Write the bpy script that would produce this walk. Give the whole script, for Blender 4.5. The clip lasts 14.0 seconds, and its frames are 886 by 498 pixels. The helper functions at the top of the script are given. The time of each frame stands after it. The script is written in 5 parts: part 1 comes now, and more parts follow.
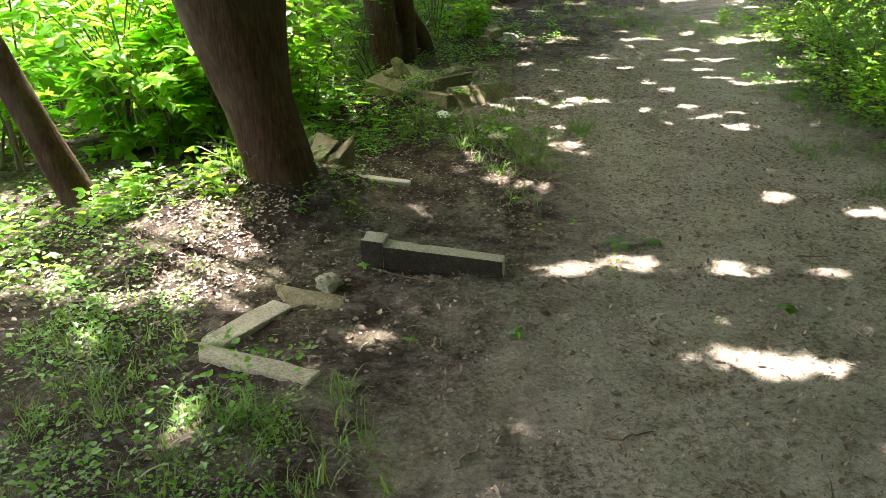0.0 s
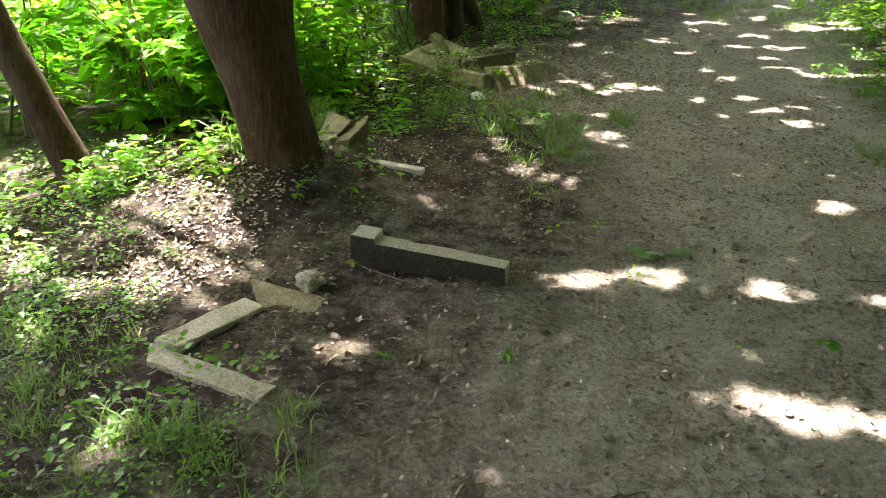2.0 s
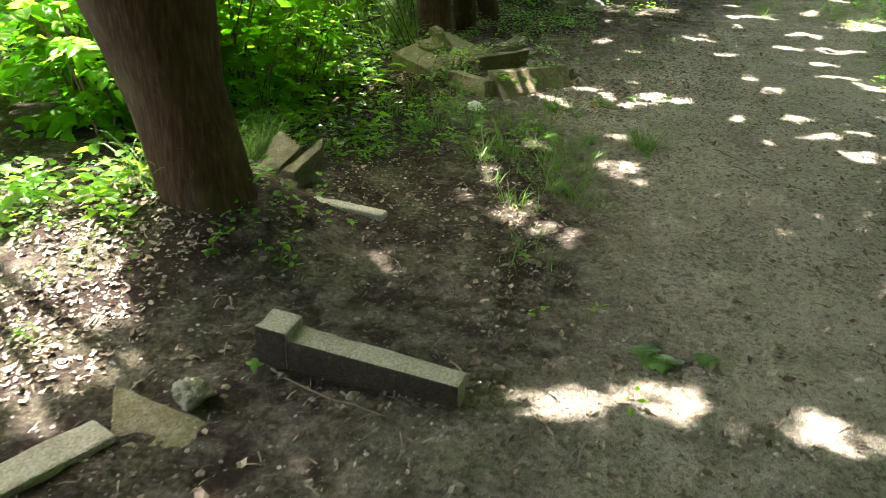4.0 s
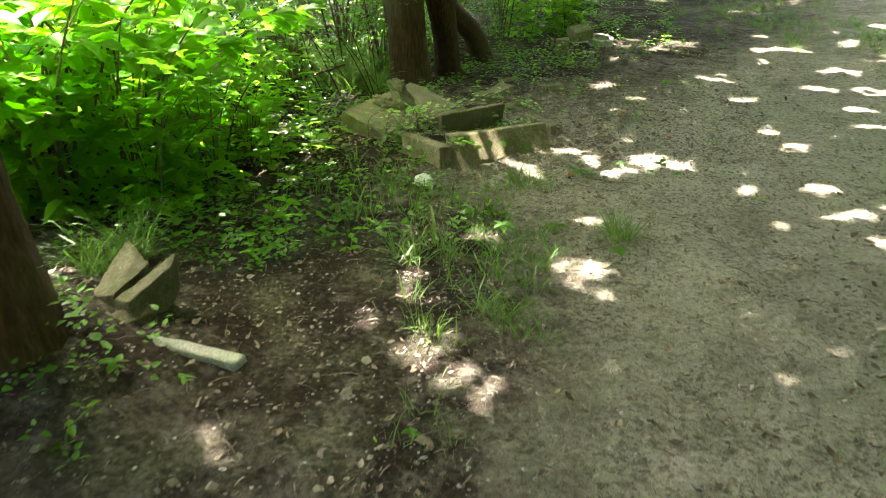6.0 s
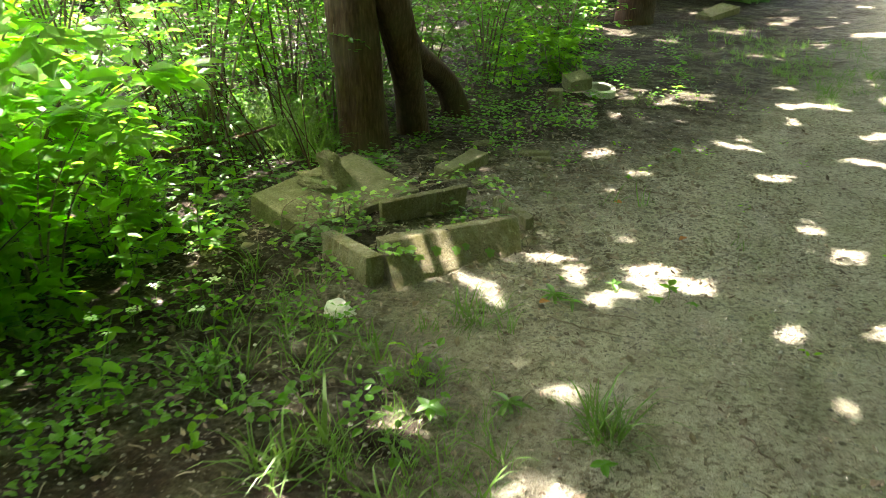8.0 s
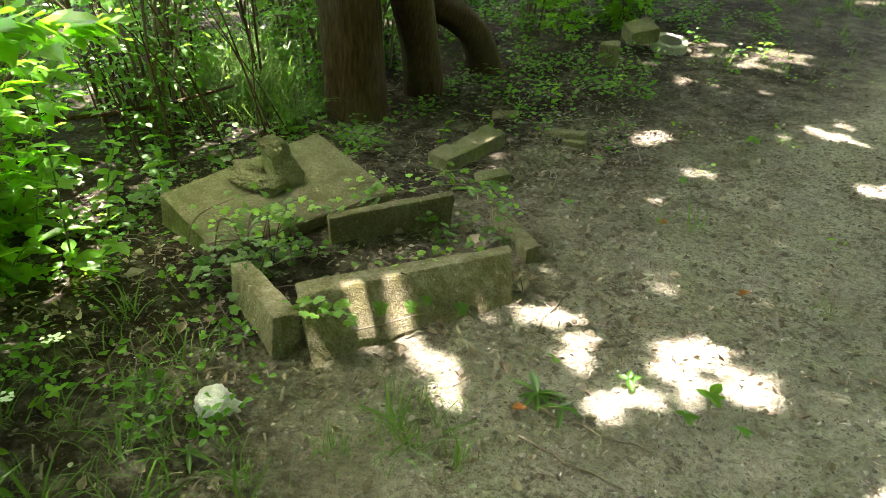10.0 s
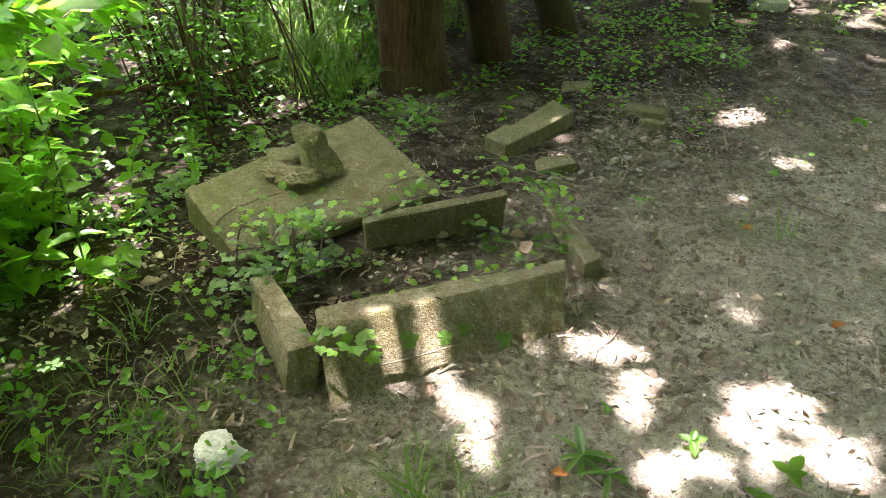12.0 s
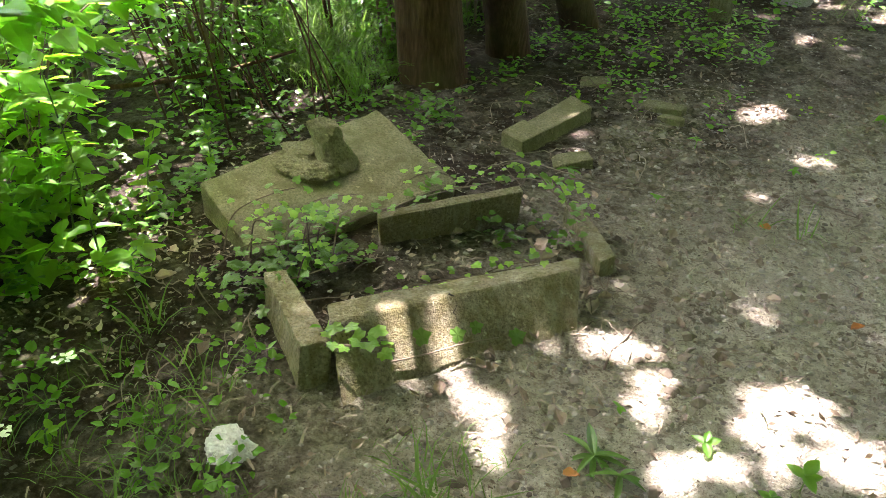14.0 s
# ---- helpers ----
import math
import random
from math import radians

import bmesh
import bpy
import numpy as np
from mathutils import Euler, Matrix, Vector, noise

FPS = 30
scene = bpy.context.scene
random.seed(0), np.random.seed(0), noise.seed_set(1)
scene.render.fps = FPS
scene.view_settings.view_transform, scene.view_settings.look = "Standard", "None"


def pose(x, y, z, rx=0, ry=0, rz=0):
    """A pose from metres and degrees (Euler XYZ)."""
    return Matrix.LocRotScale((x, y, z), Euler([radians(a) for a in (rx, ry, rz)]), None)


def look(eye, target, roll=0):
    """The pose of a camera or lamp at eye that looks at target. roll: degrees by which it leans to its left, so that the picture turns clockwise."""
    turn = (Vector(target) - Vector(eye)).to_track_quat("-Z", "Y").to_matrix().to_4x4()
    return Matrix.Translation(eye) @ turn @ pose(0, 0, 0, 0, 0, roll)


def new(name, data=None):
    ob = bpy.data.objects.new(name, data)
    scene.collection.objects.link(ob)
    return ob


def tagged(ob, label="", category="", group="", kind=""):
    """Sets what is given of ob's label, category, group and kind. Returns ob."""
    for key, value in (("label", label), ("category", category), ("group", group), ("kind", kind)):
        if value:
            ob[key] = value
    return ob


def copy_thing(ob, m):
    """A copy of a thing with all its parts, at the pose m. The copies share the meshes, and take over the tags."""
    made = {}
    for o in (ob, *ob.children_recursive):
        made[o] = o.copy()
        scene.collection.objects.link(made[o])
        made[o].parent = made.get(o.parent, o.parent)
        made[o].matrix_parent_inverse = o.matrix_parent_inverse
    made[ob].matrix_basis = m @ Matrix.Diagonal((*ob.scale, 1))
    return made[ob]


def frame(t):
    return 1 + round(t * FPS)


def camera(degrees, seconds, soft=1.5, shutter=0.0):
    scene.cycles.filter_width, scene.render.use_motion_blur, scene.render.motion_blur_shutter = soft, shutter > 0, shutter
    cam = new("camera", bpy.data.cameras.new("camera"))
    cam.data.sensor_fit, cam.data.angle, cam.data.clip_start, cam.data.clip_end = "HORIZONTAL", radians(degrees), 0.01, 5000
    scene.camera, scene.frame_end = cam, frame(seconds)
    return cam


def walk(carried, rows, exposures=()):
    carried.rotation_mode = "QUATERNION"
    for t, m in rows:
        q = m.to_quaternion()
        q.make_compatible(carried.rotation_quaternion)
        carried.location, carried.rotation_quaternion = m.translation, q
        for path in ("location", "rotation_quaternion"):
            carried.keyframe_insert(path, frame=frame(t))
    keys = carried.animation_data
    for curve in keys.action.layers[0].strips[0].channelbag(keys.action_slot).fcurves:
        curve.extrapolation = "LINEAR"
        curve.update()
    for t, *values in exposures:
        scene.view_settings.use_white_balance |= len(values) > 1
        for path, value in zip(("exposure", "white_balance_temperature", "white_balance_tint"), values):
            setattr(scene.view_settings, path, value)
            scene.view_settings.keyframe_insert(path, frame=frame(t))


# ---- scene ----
cam = camera(55.1, 14.0, 0.8, 0.4)
PATH = [
    (0, (0.062, 0.025, 1.493), (0.035, 1.877, 0.738), -0.8),
    (0.5, (0.096, 0.085, 1.481), (0.061, 1.936, 0.724), -0.8),
    (1, (0.194, 0.201, 1.469), (0.141, 2.049, 0.708), -0.7),
    (1.5, (0.265, 0.302, 1.452), (0.158, 2.145, 0.682), 0.1),
    (2, (0.31, 0.46, 1.425), (0.143, 2.284, 0.621), 0.6),
    (2.2, (0.317, 0.563, 1.409), (0.141, 2.383, 0.598), 0.6),
    (4.3, (0.525, 1.663, 1.412), (0.286, 3.452, 0.552), 1.8),
    (4.5, (0.554, 1.773, 1.399), (0.305, 3.566, 0.548), 1.2),
    (5, (0.717, 2.059, 1.397), (0.446, 3.85, 0.547), 0.8),
    (5.5, (0.881, 2.274, 1.418), (0.555, 4.063, 0.584), 0.0),
    (6, (0.889, 2.617, 1.412), (0.541, 4.41, 0.597), -0.2),
    (6.5, (0.912, 2.945, 1.408), (0.556, 4.747, 0.617), -0.1),
    (7, (1.0, 3.305, 1.39), (0.634, 5.117, 0.625), 0.3),
    (7.5, (1.023, 3.619, 1.394), (0.654, 5.427, 0.622), 0.4),
    (8, (0.944, 4.029, 1.357), (0.576, 5.84, 0.593), 0.8),
    (8.5, (0.943, 4.318, 1.33), (0.572, 6.129, 0.566), 0.9),
    (8.7, (0.958, 4.441, 1.349), (0.588, 6.25, 0.581), 1.8),
    (10.8, (1.048, 5.617, 1.317), (0.468, 7.223, 0.275), 1.6),
    (11, (1.042, 5.668, 1.329), (0.445, 7.261, 0.276), 1.6),
    (11.5, (1.018, 5.708, 1.361), (0.388, 7.275, 0.289), 1.0),
    (12, (1.018, 5.685, 1.384), (0.362, 7.237, 0.306), 0.6),
    (12.5, (1.015, 5.695, 1.379), (0.346, 7.24, 0.3), 0.6),
    (13, (1.012, 5.713, 1.381), (0.332, 7.252, 0.299), 0.6),
    (13.5, (1.011, 5.706, 1.379), (0.324, 7.239, 0.294), 0.5),
    (14, (1.025, 5.704, 1.384), (0.332, 7.231, 0.293), 0.4),
]
walk(cam, [(t, look(eye, target, roll)) for t, eye, target, roll in PATH], [(0, 3.78, 6750, 20), (2.2, 3.82, 6750, 20), (4.5, 3.98, 6750, 13), (6, 4.3, 7050, 9), (8.5, 4.2, 7100, 7), (11, 4.42, 6850, 20), (12, 4.46, 6550, 27), (14, 4.46, 6550, 27)])

# ---- light ----
SUN_AZ, SUN_EL = math.atan2(0.70, -0.72), radians(64)
SUN = Vector((math.cos(SUN_EL) * math.cos(SUN_AZ), math.cos(SUN_EL) * math.sin(SUN_AZ), math.sin(SUN_EL)))
world = bpy.data.worlds.new("sky")
scene.world = world
world.use_nodes = True
wn = world.node_tree.nodes
sky = wn.new("ShaderNodeTexSky")
sky.sky_type, sky.sun_disc = "NISHITA", False
sky.air_density, sky.dust_density, sky.ozone_density = 0.7, 6.0, 0.3
sky.sun_elevation, sky.sun_rotation = SUN_EL, math.pi / 2 - SUN_AZ
wn["Background"].inputs["Strength"].default_value = 0.15
world.node_tree.links.new(sky.outputs[0], wn["Background"].inputs["Color"])
sun = new("sun", bpy.data.lights.new("sun", "SUN"))
sun.data.energy, sun.data.angle, sun.data.color = 5.0, radians(0.75), (1.0, 0.94, 0.925)
sun.matrix_world = look(SUN * 30, (0, 0, 0))


# ---- materials ----
def material(name, rough=0.8, spec=0.3):
    m = bpy.data.materials.new(name)
    m.use_nodes = True
    b = m.node_tree.nodes["Principled BSDF"]
    b.inputs["Roughness"].default_value = rough
    b.inputs["Specular IOR Level"].default_value = spec
    return m, m.node_tree, b


def node(nt, kind, **inputs):
    n = nt.nodes.new(kind)
    for k, v in inputs.items():
        n.inputs[k.replace("_", " ")].default_value = v
    return n


def coords(nt):
    return nt.nodes.new("ShaderNodeTexCoord").outputs["Object"]


def noise_tex(nt, vec, scale, detail=4.0, rough=0.55):
    n = node(nt, "ShaderNodeTexNoise", Scale=scale, Detail=detail, Roughness=rough)
    nt.links.new(vec, n.inputs["Vector"])
    return n.outputs["Fac"]


def ramp(nt, fac, stops):
    n = nt.nodes.new("ShaderNodeValToRGB")
    e = n.color_ramp.elements
    while len(e) < len(stops):
        e.new(0.5)
    for el, (p, c) in zip(e, stops):
        el.position, el.color = p, (*c, 1.0)
    nt.links.new(fac, n.inputs["Fac"])
    return n.outputs["Color"]


def mix(nt, fac, a, b, how="MIX"):
    n = nt.nodes.new("ShaderNodeMix")
    n.data_type, n.blend_type = "RGBA", how
    for sock, v in ((n.inputs[0], fac), (n.inputs[6], a), (n.inputs[7], b)):
        if isinstance(v, (int, float)):
            sock.default_value = v
        elif isinstance(v, tuple):
            sock.default_value = (*v, 1.0)
        else:
            nt.links.new(v, sock)
    return n.outputs[2]


def bump(nt, bsdf, height, strength, dist):
    n = node(nt, "ShaderNodeBump", Strength=strength, Distance=dist)
    nt.links.new(height, n.inputs["Height"])
    nt.links.new(n.outputs[0], bsdf.inputs["Normal"])


def math_node(nt, op, a, b=0.0):
    n = nt.nodes.new("ShaderNodeMath")
    n.operation = op
    for sock, v in ((n.inputs[0], a), (n.inputs[1], b)):
        if isinstance(v, (int, float)):
            sock.default_value = v
        else:
            nt.links.new(v, sock)
    return n.outputs[0]


def ground_material():
    m, nt, b = material("soil", 0.95, 0.15)
    v = coords(nt)
    big, mid, fine, tiny = (noise_tex(nt, v, s, d, 0.62) for s, d in ((1.3, 4), (9, 6), (48, 8), (190, 6)))
    # trodden grey-beige sand, even from afar and grainy near by
    sand = ramp(nt, mid, [(0.3, (0.32, 0.288, 0.215)), (0.5, (0.425, 0.388, 0.295)), (0.7, (0.50, 0.462, 0.355))])
    sand = mix(nt, 0.45, sand, ramp(nt, fine, [(0.36, (0.15, 0.13, 0.088)), (0.47, (0.37, 0.34, 0.255)), (0.62, (0.58, 0.545, 0.43))]))
    sand = mix(nt, ramp(nt, tiny, [(0.55, (0, 0, 0)), (0.60, (0.75, 0.75, 0.75))]), sand, (0.15, 0.125, 0.085))
    sand = mix(nt, ramp(nt, noise_tex(nt, v, 130, 6, 0.7), [(0.57, (0, 0, 0)), (0.62, (0.6, 0.6, 0.6))]), sand, (0.68, 0.64, 0.53))
    # crumbs of brown litter trodden in, thicker in some places than in others
    where = ramp(nt, noise_tex(nt, v, 2.6, 6, 0.7), [(0.38, (0.12, 0.12, 0.12)), (0.6, (1, 1, 1))])
    flecks = ramp(nt, noise_tex(nt, v, 34, 5, 0.72), [(0.515, (0, 0, 0)), (0.56, (0.8, 0.8, 0.8))])
    sand = mix(nt, mix(nt, 1.0, where, flecks, "MULTIPLY"), sand, ramp(nt, fine, [(0.38, (0.04, 0.028, 0.018)), (0.6, (0.15, 0.115, 0.07))]))
    # damp, darker stretches
    sand = mix(nt, ramp(nt, noise_tex(nt, v, 4.2, 6, 0.7), [(0.49, (0, 0, 0)), (0.65, (0.42, 0.42, 0.42))]), sand, (0.17, 0.142, 0.097))
    humus = ramp(nt, mid, [(0.3, (0.011, 0.007, 0.004)), (0.52, (0.028, 0.018, 0.011)), (0.7, (0.052, 0.035, 0.022))])
    humus = mix(nt, 0.5, humus, ramp(nt, fine, [(0.38, (0.010, 0.007, 0.004)), (0.52, (0.03, 0.02, 0.0125)), (0.66, (0.07, 0.05, 0.033))]))
    at = nt.nodes.new("ShaderNodeAttribute")
    at.attribute_name = "humus"
    k = math_node(nt, "ADD", at.outputs["Fac"], math_node(nt, "MULTIPLY", math_node(nt, "SUBTRACT", mid, 0.5), 1.5))
    k = math_node(nt, "ADD", k, math_node(nt, "MULTIPLY", math_node(nt, "SUBTRACT", big, 0.5), 0.9))
    cl = nt.nodes.new("ShaderNodeClamp")
    nt.links.new(k, cl.inputs[0])
    col = mix(nt, cl.outputs[0], sand, humus)
    # a thin film of moss on the trodden soil
    moss = ramp(nt, noise_tex(nt, v, 3.1, 5), [(0.47, (0, 0, 0)), (0.66, (0.3, 0.3, 0.3))])
    col = mix(nt, moss, col, ramp(nt, fine, [(0.4, (0.09, 0.095, 0.045)), (0.6, (0.28, 0.29, 0.16))]))
    nt.links.new(col, b.inputs["Base Color"])
    h = math_node(nt, "ADD", math_node(nt, "MULTIPLY", fine, 0.95), math_node(nt, "MULTIPLY", tiny, 0.95))
    bump(nt, b, math_node(nt, "ADD", h, math_node(nt, "MULTIPLY", mid, 0.6)), 1.0, 0.046)
    return m


def stone_material(name, lo, hi, moss=(0.12, 0.125, 0.05), moss_at=0.5, streak=0.0):
    m, nt, b = material(name, 0.9, 0.2)
    v = coords(nt)
    mid, fine, grain = (noise_tex(nt, v, s, d) for s, d in ((6, 8), (120, 6), (300, 3)))
    col = ramp(nt, mid, [(0.3, lo), (0.7, hi)])
    col = mix(nt, 0.5, col, ramp(nt, fine, [(0.37, tuple(c * 0.5 for c in lo)), (0.63, tuple(min(0.6, c * 1.15) for c in hi))]))
    col = mix(nt, ramp(nt, noise_tex(nt, v, 14, 8, 0.72), [(moss_at, (0, 0, 0)), (moss_at + 0.2, (0.8, 0.8, 0.8))]), col, moss)
    if streak:      # pale algae and lime that ran down the faces
        mp = node(nt, "ShaderNodeMapping", Scale=(1.0, 1.0, 0.12))
        nt.links.new(v, mp.inputs["Vector"])
        run = ramp(nt, noise_tex(nt, mp.outputs[0], 28, 6, 0.65), [(0.5, (0, 0, 0)), (0.68, (streak, streak, streak))])
        col = mix(nt, run, col, (0.36, 0.37, 0.28))
    # dark pits
    if lo[0] < 0.18:
        col = mix(nt, ramp(nt, noise_tex(nt, v, 210, 3), [(0.62, (0, 0, 0)), (0.68, (0.75, 0.75, 0.75))]), col, tuple(c * 0.25 for c in lo))
    # pale lichen flecks
    col = mix(nt, ramp(nt, noise_tex(nt, v, 38, 3), [(0.66, (0, 0, 0)), (0.72, (0.6, 0.6, 0.6))]), col, tuple(min(0.42, c * 1.9) for c in hi))
    nt.links.new(col, b.inputs["Base Color"])
    bump(nt, b, math_node(nt, "ADD", math_node(nt, "MULTIPLY", grain, 0.8), fine), 1.0, 0.010)
    return m


def bark_material():
    m, nt, b = material("bark", 0.92, 0.15)
    v = coords(nt)
    mp = node(nt, "ShaderNodeMapping", Scale=(1.0, 1.0, 0.16))
    nt.links.new(v, mp.inputs["Vector"])
    ridges = noise_tex(nt, mp.outputs[0], 60, 7, 0.6)
    broad = noise_tex(nt, v, 3.2, 4)
    col = ramp(nt, ridges, [(0.3, (0.022, 0.012, 0.006)), (0.52, (0.05, 0.027, 0.015)), (0.72, (0.09, 0.052, 0.03))])
    col = mix(nt, ramp(nt, broad, [(0.45, (0, 0, 0)), (0.7, (0.35, 0.35, 0.35))]), col, (0.11, 0.1, 0.06))
    nt.links.new(col, b.inputs["Base Color"])
    bump(nt, b, ridges, 0.8, 0.012)
    return m


def leaf_material(name, dark, light, through_col, share=0.45, rough=0.42):
    """Leaves: gloss above, and sunlight let through."""
    m, nt, b = material(name, rough, 0.35)
    g = nt.nodes.new("ShaderNodeNewGeometry")
    own = math_node(nt, "FRACT", math_node(nt, "ADD", g.outputs["Random Per Island"], nt.nodes.new("ShaderNodeObjectInfo").outputs["Random"]))
    col = ramp(nt, own, [(0.0, dark), (0.75, light), (1.0, tuple(min(0.6, c * 1.35) for c in light))])
    col = mix(nt, 0.3, col, ramp(nt, noise_tex(nt, coords(nt), 45, 3), [(0.3, dark), (0.7, light)]))
    nt.links.new(col, b.inputs["Base Color"])
    tr = nt.nodes.new("ShaderNodeBsdfTranslucent")
    nt.links.new(mix(nt, 0.75, col, through_col), tr.inputs["Color"])
    ms = nt.nodes.new("ShaderNodeMixShader")
    ms.inputs[0].default_value = share
    nt.links.new(b.outputs[0], ms.inputs[1])
    nt.links.new(tr.outputs[0], ms.inputs[2])
    nt.links.new(ms.outputs[0], nt.nodes["Material Output"].inputs["Surface"])
    return m


def varied_material(name, cols, rough=0.9):
    m, nt, b = material(name, rough, 0.2)
    g = nt.nodes.new("ShaderNodeNewGeometry")
    n = len(cols) - 1
    own = math_node(nt, "FRACT", math_node(nt, "ADD", g.outputs["Random Per Island"], nt.nodes.new("ShaderNodeObjectInfo").outputs["Random"]))
    col = ramp(nt, own, [(i / n, c) for i, c in enumerate(cols)])
    col = mix(nt, 0.35, col, ramp(nt, noise_tex(nt, coords(nt), 70, 4), [(0.3, cols[0]), (0.7, cols[-1])]))
    nt.links.new(col, b.inputs["Base Color"])
    return m


SOIL = ground_material()
CONCRETE = stone_material("weathered concrete", (0.11, 0.092, 0.05), (0.25, 0.222, 0.14), (0.105, 0.095, 0.03), 0.41, 0.3)
SLAB = stone_material("mossy cast stone", (0.13, 0.122, 0.065), (0.215, 0.2, 0.11), (0.10, 0.10, 0.038), 0.42)
MOSSY = stone_material("moss-grown slab", (0.09, 0.08, 0.05), (0.2, 0.18, 0.115), (0.07, 0.072, 0.026), 0.38)
FADED = stone_material("faded concrete", (0.25, 0.23, 0.16), (0.42, 0.395, 0.3), (0.15, 0.145, 0.06), 0.5)
# dark copy of the concrete, with the shade of the kerb stone's face painted in
SHADED_FACE = stone_material("concrete with painted shade", (0.035, 0.027, 0.018), (0.075, 0.058, 0.04), (0.028, 0.022, 0.014), 0.5)
PALE = stone_material("pale stone", (0.32, 0.31, 0.25), (0.48, 0.47, 0.4), (0.22, 0.22, 0.14), 0.58)
WHITE = stone_material("white rubble", (0.72, 0.71, 0.67), (0.84, 0.83, 0.8), (0.55, 0.53, 0.46), 0.64)
BARK = bark_material()
TWIG = varied_material("twig bark", [(0.05, 0.036, 0.025), (0.12, 0.09, 0.06), (0.22, 0.18, 0.13)])
LITTER = varied_material("dry leaves", [(0.035, 0.024, 0.015), (0.07, 0.048, 0.03), (0.12, 0.085, 0.055), (0.17, 0.125, 0.085), (0.34, 0.28, 0.2)], 0.8)
PEBBLE = varied_material("pebbles", [(0.06, 0.052, 0.04), (0.11, 0.1, 0.078), (0.18, 0.165, 0.135), (0.36, 0.34, 0.29)])
CLOD = varied_material("clods", [(0.07, 0.06, 0.045), (0.16, 0.145, 0.115), (0.26, 0.245, 0.2)])
LUMP = varied_material("soil lumps", [(0.055, 0.042, 0.028), (0.11, 0.09, 0.064), (0.2, 0.178, 0.135)])
GRIT = varied_material("litter crumbs", [(0.02, 0.015, 0.01), (0.04, 0.03, 0.02), (0.08, 0.062, 0.043), (0.13, 0.11, 0.08), (0.3, 0.27, 0.22)])
STRAW = varied_material("dry straw", [(0.06, 0.045, 0.03), (0.13, 0.105, 0.075), (0.28, 0.24, 0.18)])
DRY = varied_material("curled dry leaf", [(0.12, 0.085, 0.055), (0.26, 0.2, 0.14), (0.45, 0.38, 0.3)], 0.7)
ORANGE = varied_material("orange leaf", [(0.3, 0.11, 0.03), (0.38, 0.16, 0.05), (0.42, 0.2, 0.07)], 0.75)
PETAL = varied_material("white petals", [(0.7, 0.71, 0.66), (0.78, 0.78, 0.74), (0.82, 0.82, 0.8)], 0.6)
DARK = varied_material("dark joint", [(0.012, 0.011, 0.009), (0.02, 0.018, 0.014), (0.03, 0.027, 0.02)])
LEAF = leaf_material("shrub leaf", (0.028, 0.075, 0.009), (0.055, 0.15, 0.015), (0.22, 0.55, 0.03), 0.52)
LEAF_B = leaf_material("young leaf", (0.042, 0.115, 0.010), (0.078, 0.20, 0.016), (0.38, 0.78, 0.04), 0.72)
FRESH = leaf_material("fresh ivy leaf", (0.055, 0.15, 0.02), (0.12, 0.26, 0.04), (0.45, 0.75, 0.08), 0.5, 0.4)
IVY = leaf_material("ivy leaf", (0.02, 0.055, 0.012), (0.065, 0.14, 0.024), (0.28, 0.56, 0.04), 0.32, 0.4)
GRASS = leaf_material("grass blade", (0.03, 0.068, 0.01), (0.062, 0.125, 0.02), (0.24, 0.44, 0.045), 0.33, 0.5)
CROWN = leaf_material("crown leaf", (0.03, 0.08, 0.012), (0.06, 0.14, 0.02), (0.3, 0.5, 0.12), 0.25)


# ---- building blocks ----
def ground_z(x, y):
    z = float(np.interp(y, [5.5, 7.2, 10.5, 16.0], [-0.09, -0.13, -0.20, -0.27]))
    z += 0.22 * math.exp(-((x + 1.0) ** 2 + (y - 4.7) ** 2) / 0.32)
    z += 0.07 * math.exp(-((x + 0.35) ** 2 / 0.25 + (y - 7.9) ** 2 / 0.6))
    if x < -1.5:
        z -= 0.05 * min(3.0, -1.5 - x)
    if x > 3.0:
        z += 0.06 * min(4.0, x - 3.0)
    return z


def relief(x, y):
    p = Vector((x, y, 0.0))
    return 0.020 * noise.noise(p * 1.6) + 0.011 * noise.noise(p * 5.1) + 0.008 * noise.noise(p * 13.0) + 0.011 * abs(noise.noise(p * 21.0)) + 0.006 * noise.noise(p * 48.0)


def surface(x, y):
    return ground_z(x, y) + relief(x, y)


def part(name, bm, mat, parent=None, label="", smooth=False):
    if isinstance(bm, bmesh.types.BMesh):
        me = bpy.data.meshes.new(name)
        bm.to_mesh(me)
        bm.free()
    else:
        me = bm
    me.materials.append(mat)
    if smooth:
        me.polygons.foreach_set("use_smooth", [True] * len(me.polygons))
    ob = new(name, me)
    ob.parent = parent
    if label:
        tagged(ob, label)
    return ob


def thing(name, at, label, category, group="", kind=""):
    ob = new(name)
    ob.empty_display_size = 0.1
    ob.location = at
    return tagged(ob, label, category, group, kind)


def mesh_of(name, verts, faces):
    me = bpy.data.meshes.new(name)
    me.from_pydata(verts.tolist() if isinstance(verts, np.ndarray) else verts, [], faces)
    return me


def scatter(name, template, faces, pos, ax, ay, az, size, wide=None):
    """One mesh of many small pieces: the template's x, y, z along the three axes of each piece."""
    t = np.asarray(template, float)
    n, k = len(pos), len(t)
    s = np.asarray(size, float).reshape(n, 1, 1)
    w = np.ones((n, 1, 1)) if wide is None else np.asarray(wide, float).reshape(n, 1, 1)
    v = np.asarray(pos)[:, None, :] + s * (w * t[None, :, 0:1] * ax[:, None, :] + t[None, :, 1:2] * ay[:, None, :] + t[None, :, 2:3] * az[:, None, :])
    fs = [tuple(i + k * j for i in f) for j in range(n) for f in faces]
    return mesh_of(name, v.reshape(-1, 3), fs)


def unit(a):
    return a / np.maximum(1e-9, np.linalg.norm(a, axis=-1, keepdims=True))


